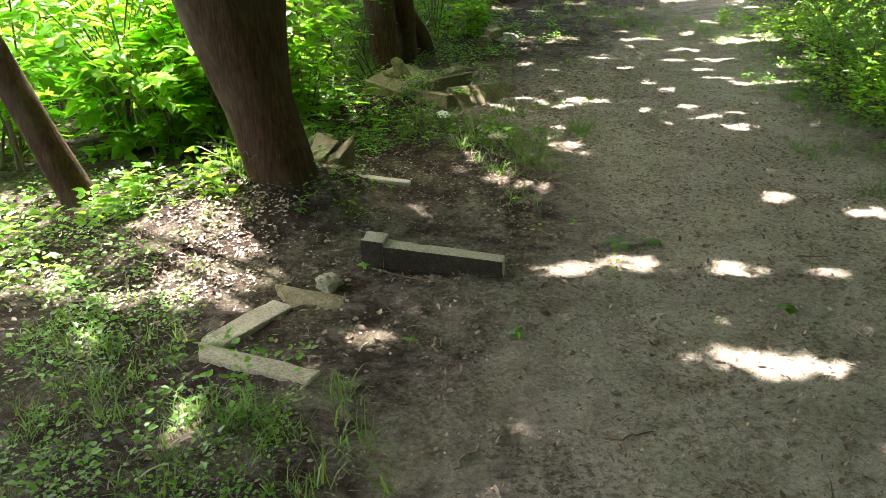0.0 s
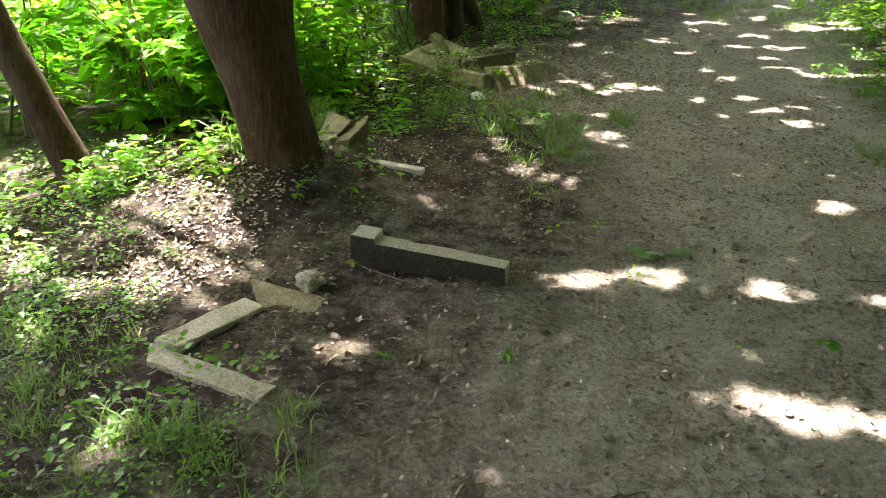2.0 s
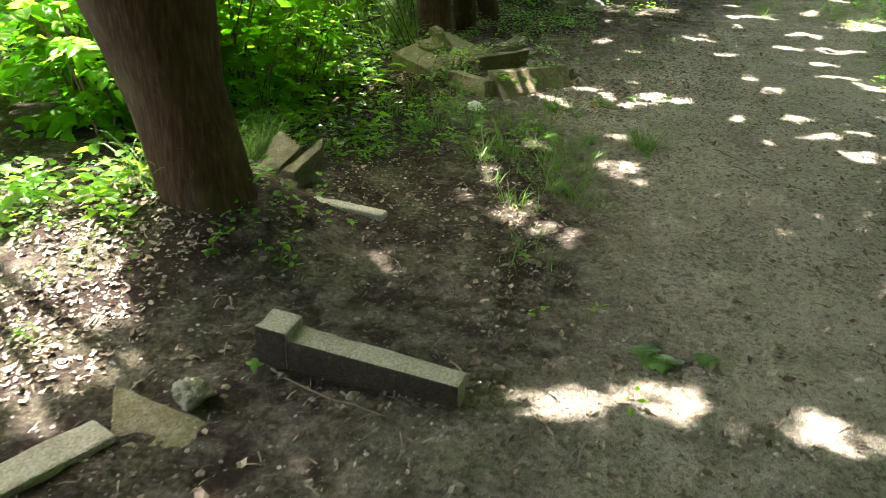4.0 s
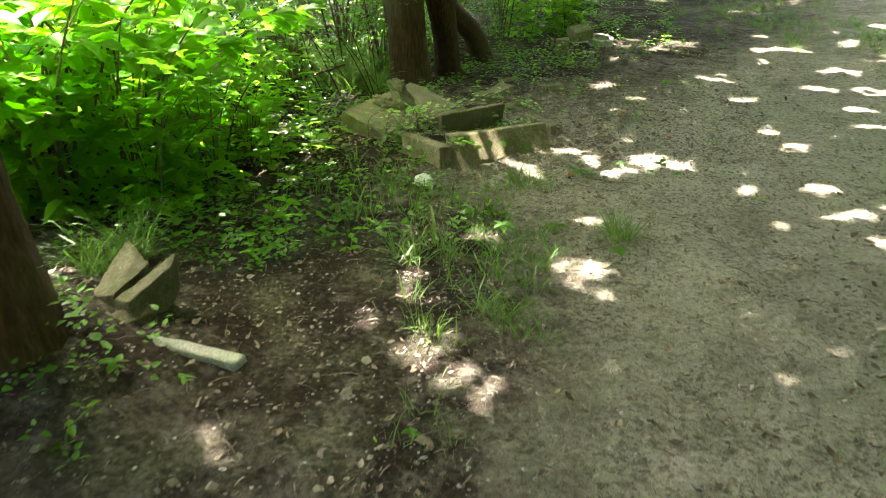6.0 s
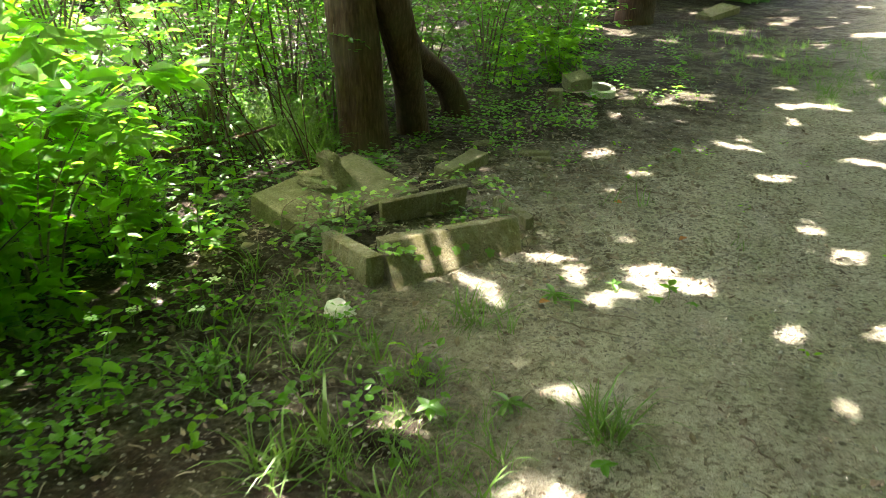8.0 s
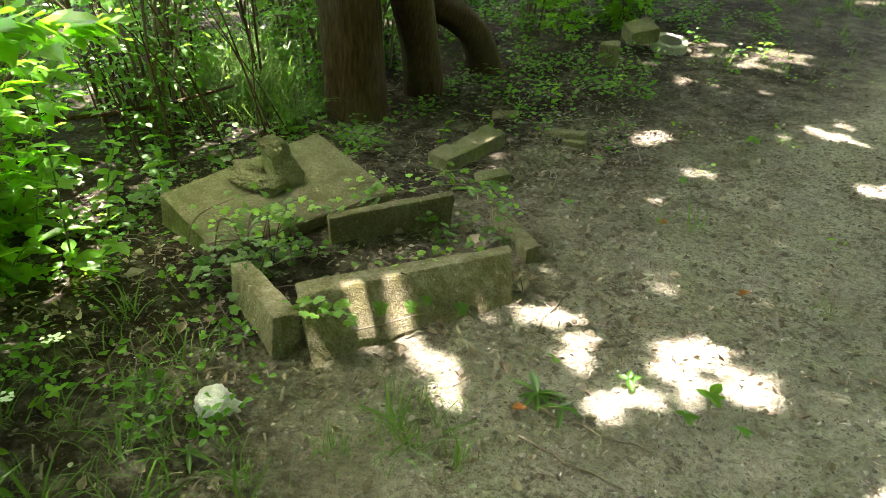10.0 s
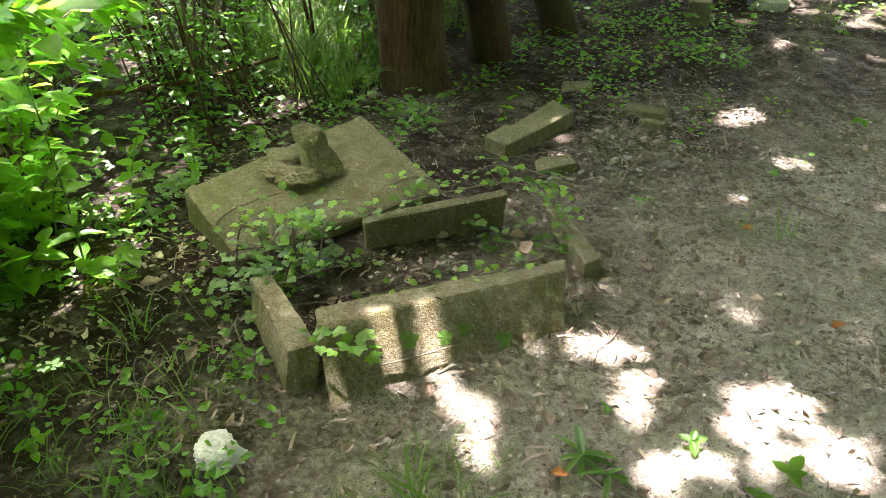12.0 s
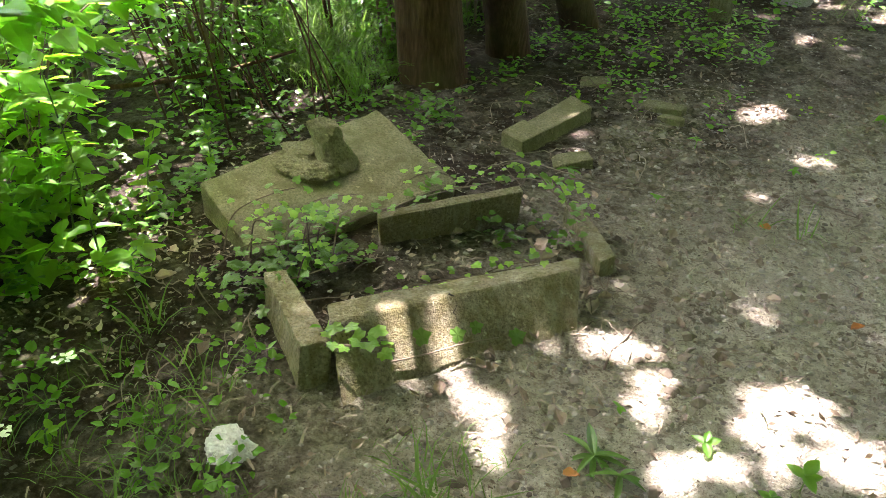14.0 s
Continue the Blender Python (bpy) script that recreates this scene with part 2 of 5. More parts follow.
def axes(along, up):
    """Right, along and normal of pieces that point along and face up."""
    ay = unit(np.asarray(along, float))
    ax = unit(np.cross(ay, np.asarray(up, float)))
    return ax, ay, np.cross(ax, ay)


# leaf outlines: x across, y along, z up
OVATE = [(0, 0, 0), (0, 0.45, -0.03), (0, 1, -0.14), (-0.27, 0.3, 0.05), (0.27, 0.3, 0.05), (-0.2, 0.66, 0.0), (0.2, 0.66, 0.0)]
OVATE_F = [(0, 4, 1), (0, 1, 3), (1, 4, 6), (1, 6, 2), (1, 2, 5), (1, 5, 3)]
LOBED = [(0, 0.35, 0.03), (0, 0.04, 0), (0.22, -0.09, 0.02), (0.47, 0.08, -0.04), (0.40, 0.28, 0.02), (0.49, 0.52, -0.05), (0.26, 0.63, 0.01), (0, 1.0, -0.09),
         (-0.26, 0.63, 0.01), (-0.49, 0.52, -0.05), (-0.40, 0.28, 0.02), (-0.47, 0.08, -0.04), (-0.22, -0.09, 0.02)]
LOBED_F = [(0, i, i + 1) for i in range(1, 12)] + [(0, 12, 1)]
BLADE = [(-0.5, 0, 0), (0.5, 0, 0), (-0.42, 0.4, 0.03), (0.42, 0.4, 0.03), (-0.28, 0.74, -0.08), (0.28, 0.74, -0.08), (0, 0.95, -0.36)]
BLADE_F = [(0, 1, 3, 2), (2, 3, 5, 4), (4, 5, 6)]
CURL = [(0, 0, 0.12), (0.2, 0.22, 0.02), (0.27, 0.55, 0.14), (0.02, 1.05, 0.24), (-0.2, 0.68, 0.03), (-0.26, 0.3, 0.2), (0.02, 0.5, -0.03)]
CURL_F = [(6, i, (i + 1) % 6) for i in range(6)]
PEB = [(1, 0, 0), (-1, 0, 0), (0, 0.8, 0), (0, -0.8, 0), (0.1, 0.1, 0.6), (0.5, 0.5, 0.3), (-0.6, 0.45, 0.3), (-0.5, -0.5, 0.25), (0.6, -0.45, 0.3)]
PEB_F = [(0, 5, 8), (0, 2, 5), (2, 6, 5), (2, 1, 6), (1, 7, 6), (1, 3, 7), (3, 8, 7), (3, 0, 8), (4, 5, 6), (4, 6, 7), (4, 7, 8), (4, 8, 5)]


def tube(points, radii, sides=6, rough=0.0, seed=0, closed=True):
    """A tapered, uneven stem along points."""
    bm = bmesh.new()
    pts = [Vector(p) for p in points]
    rings, side = [], None
    for i, (p, r) in enumerate(zip(pts, radii)):
        d = (pts[min(i + 1, len(pts) - 1)] - pts[max(i - 1, 0)]).normalized()
        if side is None:
            side = d.orthogonal().normalized()
        side = (side - d * side.dot(d)).normalized()
        up = d.cross(side)
        ring = []
        for k in range(sides):
            a = 2 * math.pi * k / sides
            o = math.cos(a) * side + math.sin(a) * up
            q = 1 + rough * noise.noise(Vector((o.x * 2.2 + seed, o.y * 2.2, p.z * 0.9 + seed * 3.1))) + 0.35 * rough * noise.noise(Vector((o.x * 7, o.y * 7 + seed, p.z * 1.6)))
            ring.append(bm.verts.new(p + o * r * q))
        rings.append(ring)
    for a, b in zip(rings, rings[1:]):
        for k in range(sides):
            bm.faces.new((a[k], a[(k + 1) % sides], b[(k + 1) % sides], b[k]))
    if closed:
        bm.faces.new(rings[0][::-1])
        bm.faces.new(rings[-1])
    return bm


def bezier(points, n):
    """n points on a smooth line through the given ones."""
    p = np.asarray(points, float)
    u = np.linspace(0, len(p) - 1, n)
    out = []
    for x in u:
        i = min(int(x), len(p) - 2)
        t = x - i
        a, b, c, d = p[max(i - 1, 0)], p[i], p[i + 1], p[min(i + 2, len(p) - 1)]
        out.append(0.5 * (2 * b + (c - a) * t + (2 * a - 5 * b + 4 * c - d) * t * t + (3 * b - a - 3 * c + d) * t ** 3))
    return out


def hewn(corners, height, seed, cuts=5, wear=0.010, bevel=0.012):
    """A worn stone: four corners of its top, in order, and how far down it goes (a number, or four bottom corners)."""
    top = [Vector(c) for c in corners]
    low = [c - Vector((0, 0, height)) for c in top] if isinstance(height, (int, float)) else [Vector(c) for c in height]
    mid = sum(top + low, Vector()) / 8
    bm = bmesh.new()
    vt, vl = [bm.verts.new(c - mid) for c in top], [bm.verts.new(c - mid) for c in low]
    bm.faces.new(vt)
    bm.faces.new(vl[::-1])
    for i in range(4):
        j = (i + 1) % 4
        bm.faces.new((vt[j], vt[i], vl[i], vl[j]))
    bmesh.ops.recalc_face_normals(bm, faces=bm.faces)
    bmesh.ops.bevel(bm, geom=bm.edges[:], offset=bevel, segments=2, profile=0.6, affect="EDGES")
    long = [e for e in bm.edges if e.calc_length() > 0.05]
    bmesh.ops.subdivide_edges(bm, edges=long, cuts=cuts, use_grid_fill=True)
    long = [e for e in bm.edges if e.calc_length() > 0.04]
    bmesh.ops.subdivide_edges(bm, edges=long, cuts=1, use_grid_fill=True)
    bmesh.ops.triangulate(bm, faces=[f for f in bm.faces if len(f.verts) > 4])
    bm.normal_update()
    for v in bm.verts:
        p = v.co * 9 + Vector((seed * 7.3, seed * 1.7, seed))
        chip = max(0.0, noise.noise(p * 1.3) - 0.15) * 2.2
        v.co += v.normal * (wear * 0.6 * noise.noise(p) + wear * 0.3 * noise.noise(p * 3.7) - wear * chip)
    return bm, mid


def stone(name, corners, height, mat, label, seed, category="stone fragment", group="", **k):
    bm, mid = hewn(corners, height, seed, **k)
    ob = part(name, bm, mat, smooth=False)
    ob.location = mid
    return tagged(ob, label, category, group)


# ---- ground ----
def spread(fine, step, outer):
    lo, hi = fine
    mid = list(np.arange(lo, hi, step))
    out, d, x = [], step, hi
    while x < outer:
        out.append(x)
        d *= 1.35
        x += d
    low, d, x = [], step, lo - step
    while x > -outer:
        low.append(x)
        d *= 1.35
        x -= d
    return np.array(low[::-1] + mid + out)


def humus_share(x, y):
    edge = float(np.interp(y, [0, 2, 3, 3.5, 4, 5, 6, 7, 8, 9, 10, 11, 12, 14, 20], [0.0, 0.05, 0.28, 0.45, 0.68, 0.88, 0.72, 0.15, 0.36, 0.85, 1.5, 2.05, 2.55, 3.55, 5.3]))
    far = float(np.interp(y, [0, 5, 8, 14, 20], [2.9, 2.9, 3.2, 5.0, 6.6]))
    a = 0.5 - 0.5 * math.tanh((x - edge) / float(np.interp(y, [4.0, 5.0, 7.5, 10], [0.5, 0.36, 0.32, 0.55])))
    b = 0.5 + 0.5 * math.tanh((x - far) / 0.32)
    # the path itself turns browner farther on
    c = float(np.interp(y, [8.8, 11.5], [0.0, 0.34]))
    return min(1.0, max(a + b, c))


def build_ground():
    xs, ys = spread((-2.6, 3.6), 0.021, 300), spread((1.4, 11.5), 0.022, 300)
    verts, share = [], []
    for y in ys:
        for x in xs:
            near = -6 < x < 8 and -3 < y < 18
            verts.append((x, y, surface(x, y) if near else ground_z(x, y) + 0.02 * noise.noise(Vector((x, y, 0)))))
            share.append(humus_share(x, y))
    nx = len(xs)
    faces = [(j * nx + i, j * nx + i + 1, (j + 1) * nx + i + 1, (j + 1) * nx + i) for j in range(len(ys) - 1) for i in range(nx - 1)]
    me = mesh_of("ground", verts, faces)
    a = me.attributes.new("humus", "FLOAT", "POINT")
    a.data.foreach_set("value", share)
    ob = part("ground", me, SOIL, smooth=True)
    tagged(ob, "trodden grey-brown forest soil with dark humus along the edge", "ground", kind="structure")


build_ground()


# ---- trees ----
def trunk_mesh(points, radii, sides=32, rings=60, rough=0.1, seed=0):
    pts = bezier(points, rings)
    rad = np.interp(np.linspace(0, 1, rings), np.linspace(0, 1, len(radii)), radii)
    return tube(pts, rad, sides, rough, seed)


def rel(points, at):
    return [(p[0] - at[0], p[1] - at[1], p[2] - at[2]) for p in points]


CROWNS = []          # crown owners: tree, middle of its crown in plan


def tree(name, at, stems, label, crown_at, category="tree", limbs=5, seed=0):
    """stems: (part name, world points, radii). The limbs reach from the last point of the first stem into the crown."""
    t = thing(name, at, label, category)
    for i, (nm, pts, radii) in enumerate(stems):
        part(nm, trunk_mesh(rel(pts, at), radii, seed=seed + i), BARK, t, smooth=True)
    top = Vector(stems[0][1][-1]) - Vector(at)
    rnd = random.Random(seed)
    for i in range(limbs):
        a = 2 * math.pi * i / limbs + rnd.uniform(-0.3, 0.3)
        c = Vector((crown_at[0] - at[0], crown_at[1] - at[1], 0))
        end = c + Vector((math.cos(a) * 1.8, math.sin(a) * 1.8, rnd.uniform(4.3, 5.3)))
        start = top * rnd.uniform(0.85, 1.0)
        mid = start.lerp(end, 0.5) + Vector((0, 0, 0.5))
        part("limb", tube(bezier([start, mid, end], 10), np.linspace(0.05, 0.012, 10), 7, 0.1, i), BARK, t, smooth=True)
    CROWNS.append((t, crown_at))
    return t


tree("tree", (-0.92, 4.64, -0.05),
     [("trunk", [(-0.90, 4.62, -0.22), (-0.90, 4.62, 0.06), (-0.995, 4.63, 0.48), (-1.115, 4.635, 0.94), (-1.315, 4.645, 1.5), (-1.51, 4.74, 2.27), (-1.41, 4.88, 3.8)],
       [0.26, 0.20, 0.192, 0.24, 0.24, 0.165, 0.115]),
      ("stem", [(-0.95, 4.635, 0.48), (-0.97, 4.655, 0.94), (-0.93, 4.75, 1.5), (-1.15, 5.0, 2.55), (-1.6, 5.3, 4.28)], [0.125, 0.145, 0.145, 0.125, 0.09])],
     "forked brown-barked tree leaning over the grave path", (-1.5, 6.8), seed=1)
tree("tree", (-2.15, 4.78, -0.12),
     [("trunk", [(-2.1, 4.78, -0.3), (-2.16, 4.78, -0.1), (-2.33, 4.8, 0.3), (-2.55, 4.85, 0.8), (-2.95, 5.0, 1.7), (-3.7, 5.9, 4.0)], [0.13, 0.105, 0.09, 0.085, 0.08, 0.06])],
     "slender leaning tree trunk in the undergrowth", (0.0, 5.2), seed=2)
behind = tree("tree", (-0.62, 9.24, -0.17),
     [("trunk", [(-0.64, 9.26, -0.35), (-0.65, 9.26, -0.14), (-0.685, 9.28, 0.2), (-0.74, 9.3, 0.75), (-0.9, 9.5, 1.8), (-1.5, 10.2, 4.2)], [0.21, 0.165, 0.152, 0.162, 0.16, 0.1]),
      ("stem", [(-0.455, 9.78, -0.35), (-0.455, 9.76, -0.15), (-0.455, 9.66, 0.15), (-0.485, 9.5, 0.55), (-0.57, 9.4, 1.0), (-0.85, 9.6, 2.0)], [0.16, 0.115, 0.105, 0.12, 0.13, 0.08]),
      ("stem", [(-0.255, 10.46, -0.42), (-0.265, 10.42, -0.2), (-0.31, 10.3, 0.04), (-0.385, 10.08, 0.21), (-0.45, 9.82, 0.34), (-0.49, 9.6, 0.5)], [0.15, 0.115, 0.095, 0.09, 0.1, 0.11])],
     "brown multi-stemmed tree behind the fallen gravestone", (0.0, 11.5), seed=3)
# a thin low limb of that tree reaching out over the grave, unseen, added to cast the shade bar between the kerb's lit
# stripes
part("limb", tube(bezier([(-0.26, 0.23, 1.9), (-0.02, -0.65, 2.5), (0.085, -1.14, 2.21), (0.2, -1.36, 2.05)], 14), np.linspace(0.03, 0.011, 14), 7, 0.1, 3), BARK, behind, smooth=True)
tree("tree", (1.1, 16.9, -0.27),
     [("trunk", [(1.08, 16.9, -0.5), (1.08, 16.9, -0.2), (1.1, 16.9, 0.8), (1.0, 17.0, 2.5), (1.1, 17.2, 4.4)], [0.36, 0.28, 0.25, 0.23, 0.15])],
     "dark tree trunk at the far edge of the path", (3.5, 14.5), seed=4)
for x, y, cx, cy, s in ((5.6, 3.5, 5.2, 4.0, 5), (6.2, 9.5, 5.8, 9.5, 6), (4.6, -2.2, 4.2, -0.5, 7), (7.6, 15.5, 7.0, 15.0, 8)):
    z = ground_z(x, y)
    tree("tree", (x, y, z), [("trunk", [(x, y, z - 0.2), (x, y, z + 0.1), (x + 0.1, y, z + 1.5), (x, y + 0.1, z + 4.2)], [0.3, 0.22, 0.19, 0.12])],
         "tall brown-barked tree beyond the path shading it", (cx, cy), seed=s)

# where sunlight comes through the crowns, as it falls on the ground: x, y and half widths
GAPS_PATH = [(1.30, 2.74, .19, .13), (1.08, 2.82, .16, .05), (1.38, 3.61, .13, .08), (.88, 3.72, .15, .12), (.58, 3.62, .13, .10), (-.29, 3.0, .07, .09), (-.14, 4.48, .03, .09),
             (.35, 5.10, .10, .17), (.55, 4.86, .12, .14), (.82, 5.82, .09, .20), (.85, 6.42, .06, .06), (.2, 5.68, .05, .07),
             (.24, 5.46, .07, .05), (.09, 5.26, .02, .05), (.39, 6.13, .09, .05)]
GAPS_SIDE = [(1.93, 4.62, .10, .10), (2.31, 4.37, .12, .08), (2.24, 6.35, .13, .08), (2.07, 6.72, .12, .08), (2.03, 7.09, .08, .08), (1.63, 7.02, .03, .04), (1.75, 6.54, .03, .04), (1.75, 3.55, .05, .04), (2.34, 6.85, .07, .06)]
GAPS_LEFT = [(-1.35, 4.4, .2, .3), (-1.2, 4.25, .2, .35), (-1.6, 4.15, .1, .2), (-1.15, 3.85, .2, .28), (-.95, 3.6, .14, .22), (-1.3, 3.4, .16, .05), (-1.42, 2.97, .09, .07), (-1.38, 3.2, .1, .03), (-.85, 2.33, .08, .11),
             (-2.1, 4.0, .15, .1), (-2.6, 4.4, .4, .3), (-1.9, 2.85, .1, .05), (-.75, 3.2, .04, .04)]
GAPS_KERB = [(.224, 7.245, .02, .02), (.24, 7.212, .02, .02), (.258, 7.18, .02, .02), (.305, 7.345, .03, .03), (.318, 7.305, .03, .03), (.335, 7.265, .03, .03), (.365, 7.225, .035, .03), (.42, 7.19, .07, .04), (.53, 7.08, .04, .08)]
GAPS_GRAVE = [(.70, 7.59, .12, .06), (.83, 7.44, .03, .10), (1.15, 7.48, .13, .15), (1.33, 7.40, .10, .11), (1.02, 7.24, .06, .07), (.94, 7.17, .04, .06), (.83, 9.52, .09, .14), (.91, 8.68, .05, .03), (1.03, 7.96, .04, .05), (1.1, 9.09, .03, .04),
              (.91, 10.73, .08, .08), (.69, 11.09, .05, .05), (1.35, 11.36, .08, .15), (.09, 8.96, .11, .11), (.2, 8.75, .03, .03), (-1.27, 8.18, .14, .12), (-1.1, 8.5, .1, .08), (-.8, 7.2, .06, .04), (-.95, 7.45, .09, .06), (-1.0, 7.75, .08, .05), (-.55, 7.15, .03, .03), (-.88, 6.7, .16, .3), (-.85, 6.2, .14, .2)]
GAPS_FAR = [(2.06, 7.98, .10, .10), (1.87, 9.21, .12, .11), (1.94, 8.28, .07, .07), (1.57, 11.76, .24, .22), (2.45, 14.3, .2, .3), (2.42, 12.31, .11, .16), (2.27, 10.89, .07, .11), (2.67, 9.05, .14, .13), (1.73, 10.0, .09, .08), (2.51, 9.81, .09, .1),
            (2.66, 11.53, .12, .15), (2.59, 16.4, .15, .3), (3.0, 8.25, .42, .10), (2.65, 8.55, .2, .07), (3.88, 11.1, .7, .5), (3.2, 11.9, .2, .2), (2.93, 9.77, .28, .13), (2.79, 10.46, .22, .14), (2.3, 11.5, .12, .16), (3.6, 9.0, .2, .1),
            (3.9, 12.9, .3, .2), (5.7, 16.4, 1.4, 1.2), (.85, 11.7, .25, .28)]
GAPS = np.array(GAPS_PATH + GAPS_SIDE + [(x, y, w * (1.35 if y > 3.35 else 0.8), h * (1.35 if y > 3.35 else 0.8)) for x, y, w, h in GAPS_LEFT] + GAPS_KERB + GAPS_GRAVE + [(x, y, 0.85 * w, 0.8 * h) for x, y, w, h in GAPS_FAR])


def build_crowns():
    rng = np.random.default_rng(4)
    pos, size = [], []
    for z0 in (3.6, 4.2, 4.8, 5.4):
        off = np.array([SUN.x, SUN.y]) / SUN.z * (z0 + 0.1)
        for cell, tier, lo, hi in ((0.065, 2, 0.09, 0.115), (0.135, 1, 0.18, 0.23), (0.21, 0, 0.28, 0.36)):
            gx, gy = np.meshgrid(np.arange(-4.2, 9.5, cell), np.arange(-6.5, 21.0, cell))
            g = np.stack([gx.ravel(), gy.ravel()], 1) + rng.uniform(-0.5, 0.5, (gx.size, 2)) * cell
            near = (g[:, 0] > -1.25) & (g[:, 0] < 3.3) & (g[:, 1] > 1.4) & (g[:, 1] < 11.5)
            nearest = (g[:, 0] > -0.6) & (g[:, 0] < 2.6) & (g[:, 1] > 2.4) & (g[:, 1] < 9.8)
            g = g[near.astype(int) + nearest == tier]
            z = z0 + rng.uniform(-0.25, 0.25, len(g))
            pos.append(np.column_stack([g + off * ((z + 0.1) / (z0 + 0.1))[:, None], z]))
            size.append(rng.uniform(lo, hi, len(g)))
    size = np.concatenate(size)
    pos = np.concatenate(pos)
    foot = pos[:, :2] - np.array([SUN.x, SUN.y]) / SUN.z * (pos[:, 2:3] + 0.1)
    reach = np.where(size > 0.25, 0.12, np.where(size > 0.15, 0.07, 0.036))[:, None]
    d = ((foot[:, None, 0] - GAPS[None, :, 0]) / (GAPS[None, :, 2] + reach)) ** 2 + ((foot[:, None, 1] - GAPS[None, :, 1]) / (GAPS[None, :, 3] + reach)) ** 2
    # ragged edges
    d = d.min(1) * np.array([1.25 + 0.9 * noise.noise(Vector((x * 9, y * 9, 1.0))) + 0.5 * noise.noise(Vector((x * 23, y * 23, 5.0))) for x, y in foot])
    chance = rng.uniform(size=len(d))
    keep = (d > 1.0) | ((d > 0.55) & (chance < 0.24)) | (chance < 0.04)
    # ragged, open crowns over the thicket on either side
    for i in np.nonzero(keep)[0]:
        x, y = foot[i]
        if (x < -1.0 and y > 3.2) or x < -4.0 or x > 3.4 + 0.12 * max(0, y - 6) or y > 15:
            wild = noise.noise(Vector((x * 1.7, y * 1.7, 3.0))) + 0.5 * noise.noise(Vector((x * 4.5, y * 4.5, 9.0)))
            keep[i] = wild < ((-0.05 if y < 4.3 else -2.0 if y < 6.2 else -0.1 if y < 8.0 else 0.15) if x < -1.9 else (0.12 if y < 3.4 else 0.0 if y < 4.7 else -2.0 if y < 7.0 else -0.15 if y < 8.0 else 0.1) if x < -1.0 else 0.26)
    pos = pos[keep]
    size = size[keep]
    along = np.column_stack([rng.normal(size=(len(pos), 2)), rng.normal(0, 0.15, len(pos))])
    up = np.column_stack([rng.normal(0, 0.25, (len(pos), 2)) + np.array([SUN.x, SUN.y]) * 0.6, np.ones(len(pos))])
    ax, ay, az = axes(along, up)
    pos = pos - ay * size[:, None] * 0.5
    owner = np.argmin([(pos[:, 0] - c[0]) ** 2 + (pos[:, 1] - c[1]) ** 2 for _, c in CROWNS], axis=0)
    for k, (t, _) in enumerate(CROWNS):
        sel = owner == k
        if sel.any():
            me = scatter("crown", OVATE, OVATE_F, pos[sel] - np.array(t.location), ax[sel], ay[sel], az[sel], size[sel], np.full(sel.sum(), 1.5))
            tagged(part("crown", me, CROWN, t, "dense green leaves with gaps"), kind="stuff")


build_crowns()


# ---- gravestones and kerbs ----
def grave():
    g = "broken kerb of the grave"
    # front kerb, cracked, set slightly leaning
    front = stone("grave_kerb", [(0.0, 7.215, 0.045), (0.05, 7.14, 0.05), (0.545, 7.73, -0.008), (0.52, 7.825, -0.03)],
          [(0.09, 7.13, -0.2), (0.19, 6.985, -0.2), (0.62, 7.515, -0.22), (0.54, 7.665, -0.22)], CONCRETE,
          "cracked mossy concrete front kerb of a grave", 3, "grave kerb", g, wear=0.007)
    stone("grave_kerb", [(-0.272, 7.315, 0.0), (-0.218, 7.350, 0.0), (0.066, 7.130, 0.0), (0.006, 7.076, 0.0)],
          [(-0.25, 7.235, -0.25), (-0.195, 7.28, -0.25), (0.085, 7.05, -0.25), (0.025, 6.985, -0.25)], CONCRETE,
          "broken-ended mossy concrete side kerb of a grave", 5, "grave kerb", g, wear=0.006, bevel=0.006)
    stone("grave_kerb", [(-0.10, 7.685, 0.018), (-0.125, 7.725, 0.018), (0.225, 8.085, 0.02), (0.255, 8.045, 0.02)],
          [(-0.10, 7.715, -0.18), (-0.13, 7.76, -0.18), (0.20, 8.13, -0.18), (0.225, 8.075, -0.18)], CONCRETE,
          "dark mossy concrete rear kerb leaning inward", 8, "grave kerb", g, wear=0.006)
    stone("grave_kerb", [(0.362, 8.16, -0.066), (0.402, 8.205, -0.066), (0.605, 7.945, -0.075), (0.567, 7.885, -0.075)], 0.14, CONCRETE,
          "short sunken concrete end kerb of a grave", 12, "grave kerb", g, wear=0.006)
    # crack down the front kerb
    line = [kerb_face(0.46 + 0.06 * v + 0.010 * math.sin(v * 19) + 0.006 * math.sin(v * 53), v, -0.0035) for v in np.linspace(-0.02, 0.5, 12)]
    part("crack", tube(rel(line, front.location), [0.0028] * 6 + [0.0024] * 3 + [0.0015] * 3, 5), DARK, front, "dark jagged crack")


def kerb_face(u, v, out):
    """A point on the leaning face of the front kerb: u along it, v from its top to the ground, and how far in front."""
    top = Vector((0.05, 7.14, 0.05)).lerp(Vector((0.545, 7.73, -0.008)), u)
    foot = Vector((0.155, 7.025, -0.13)).lerp(Vector((0.60, 7.58, -0.145)), u)
    return tuple(top.lerp(foot, v) + Vector((0.59, -0.465, 0.66)) * out)


grave()


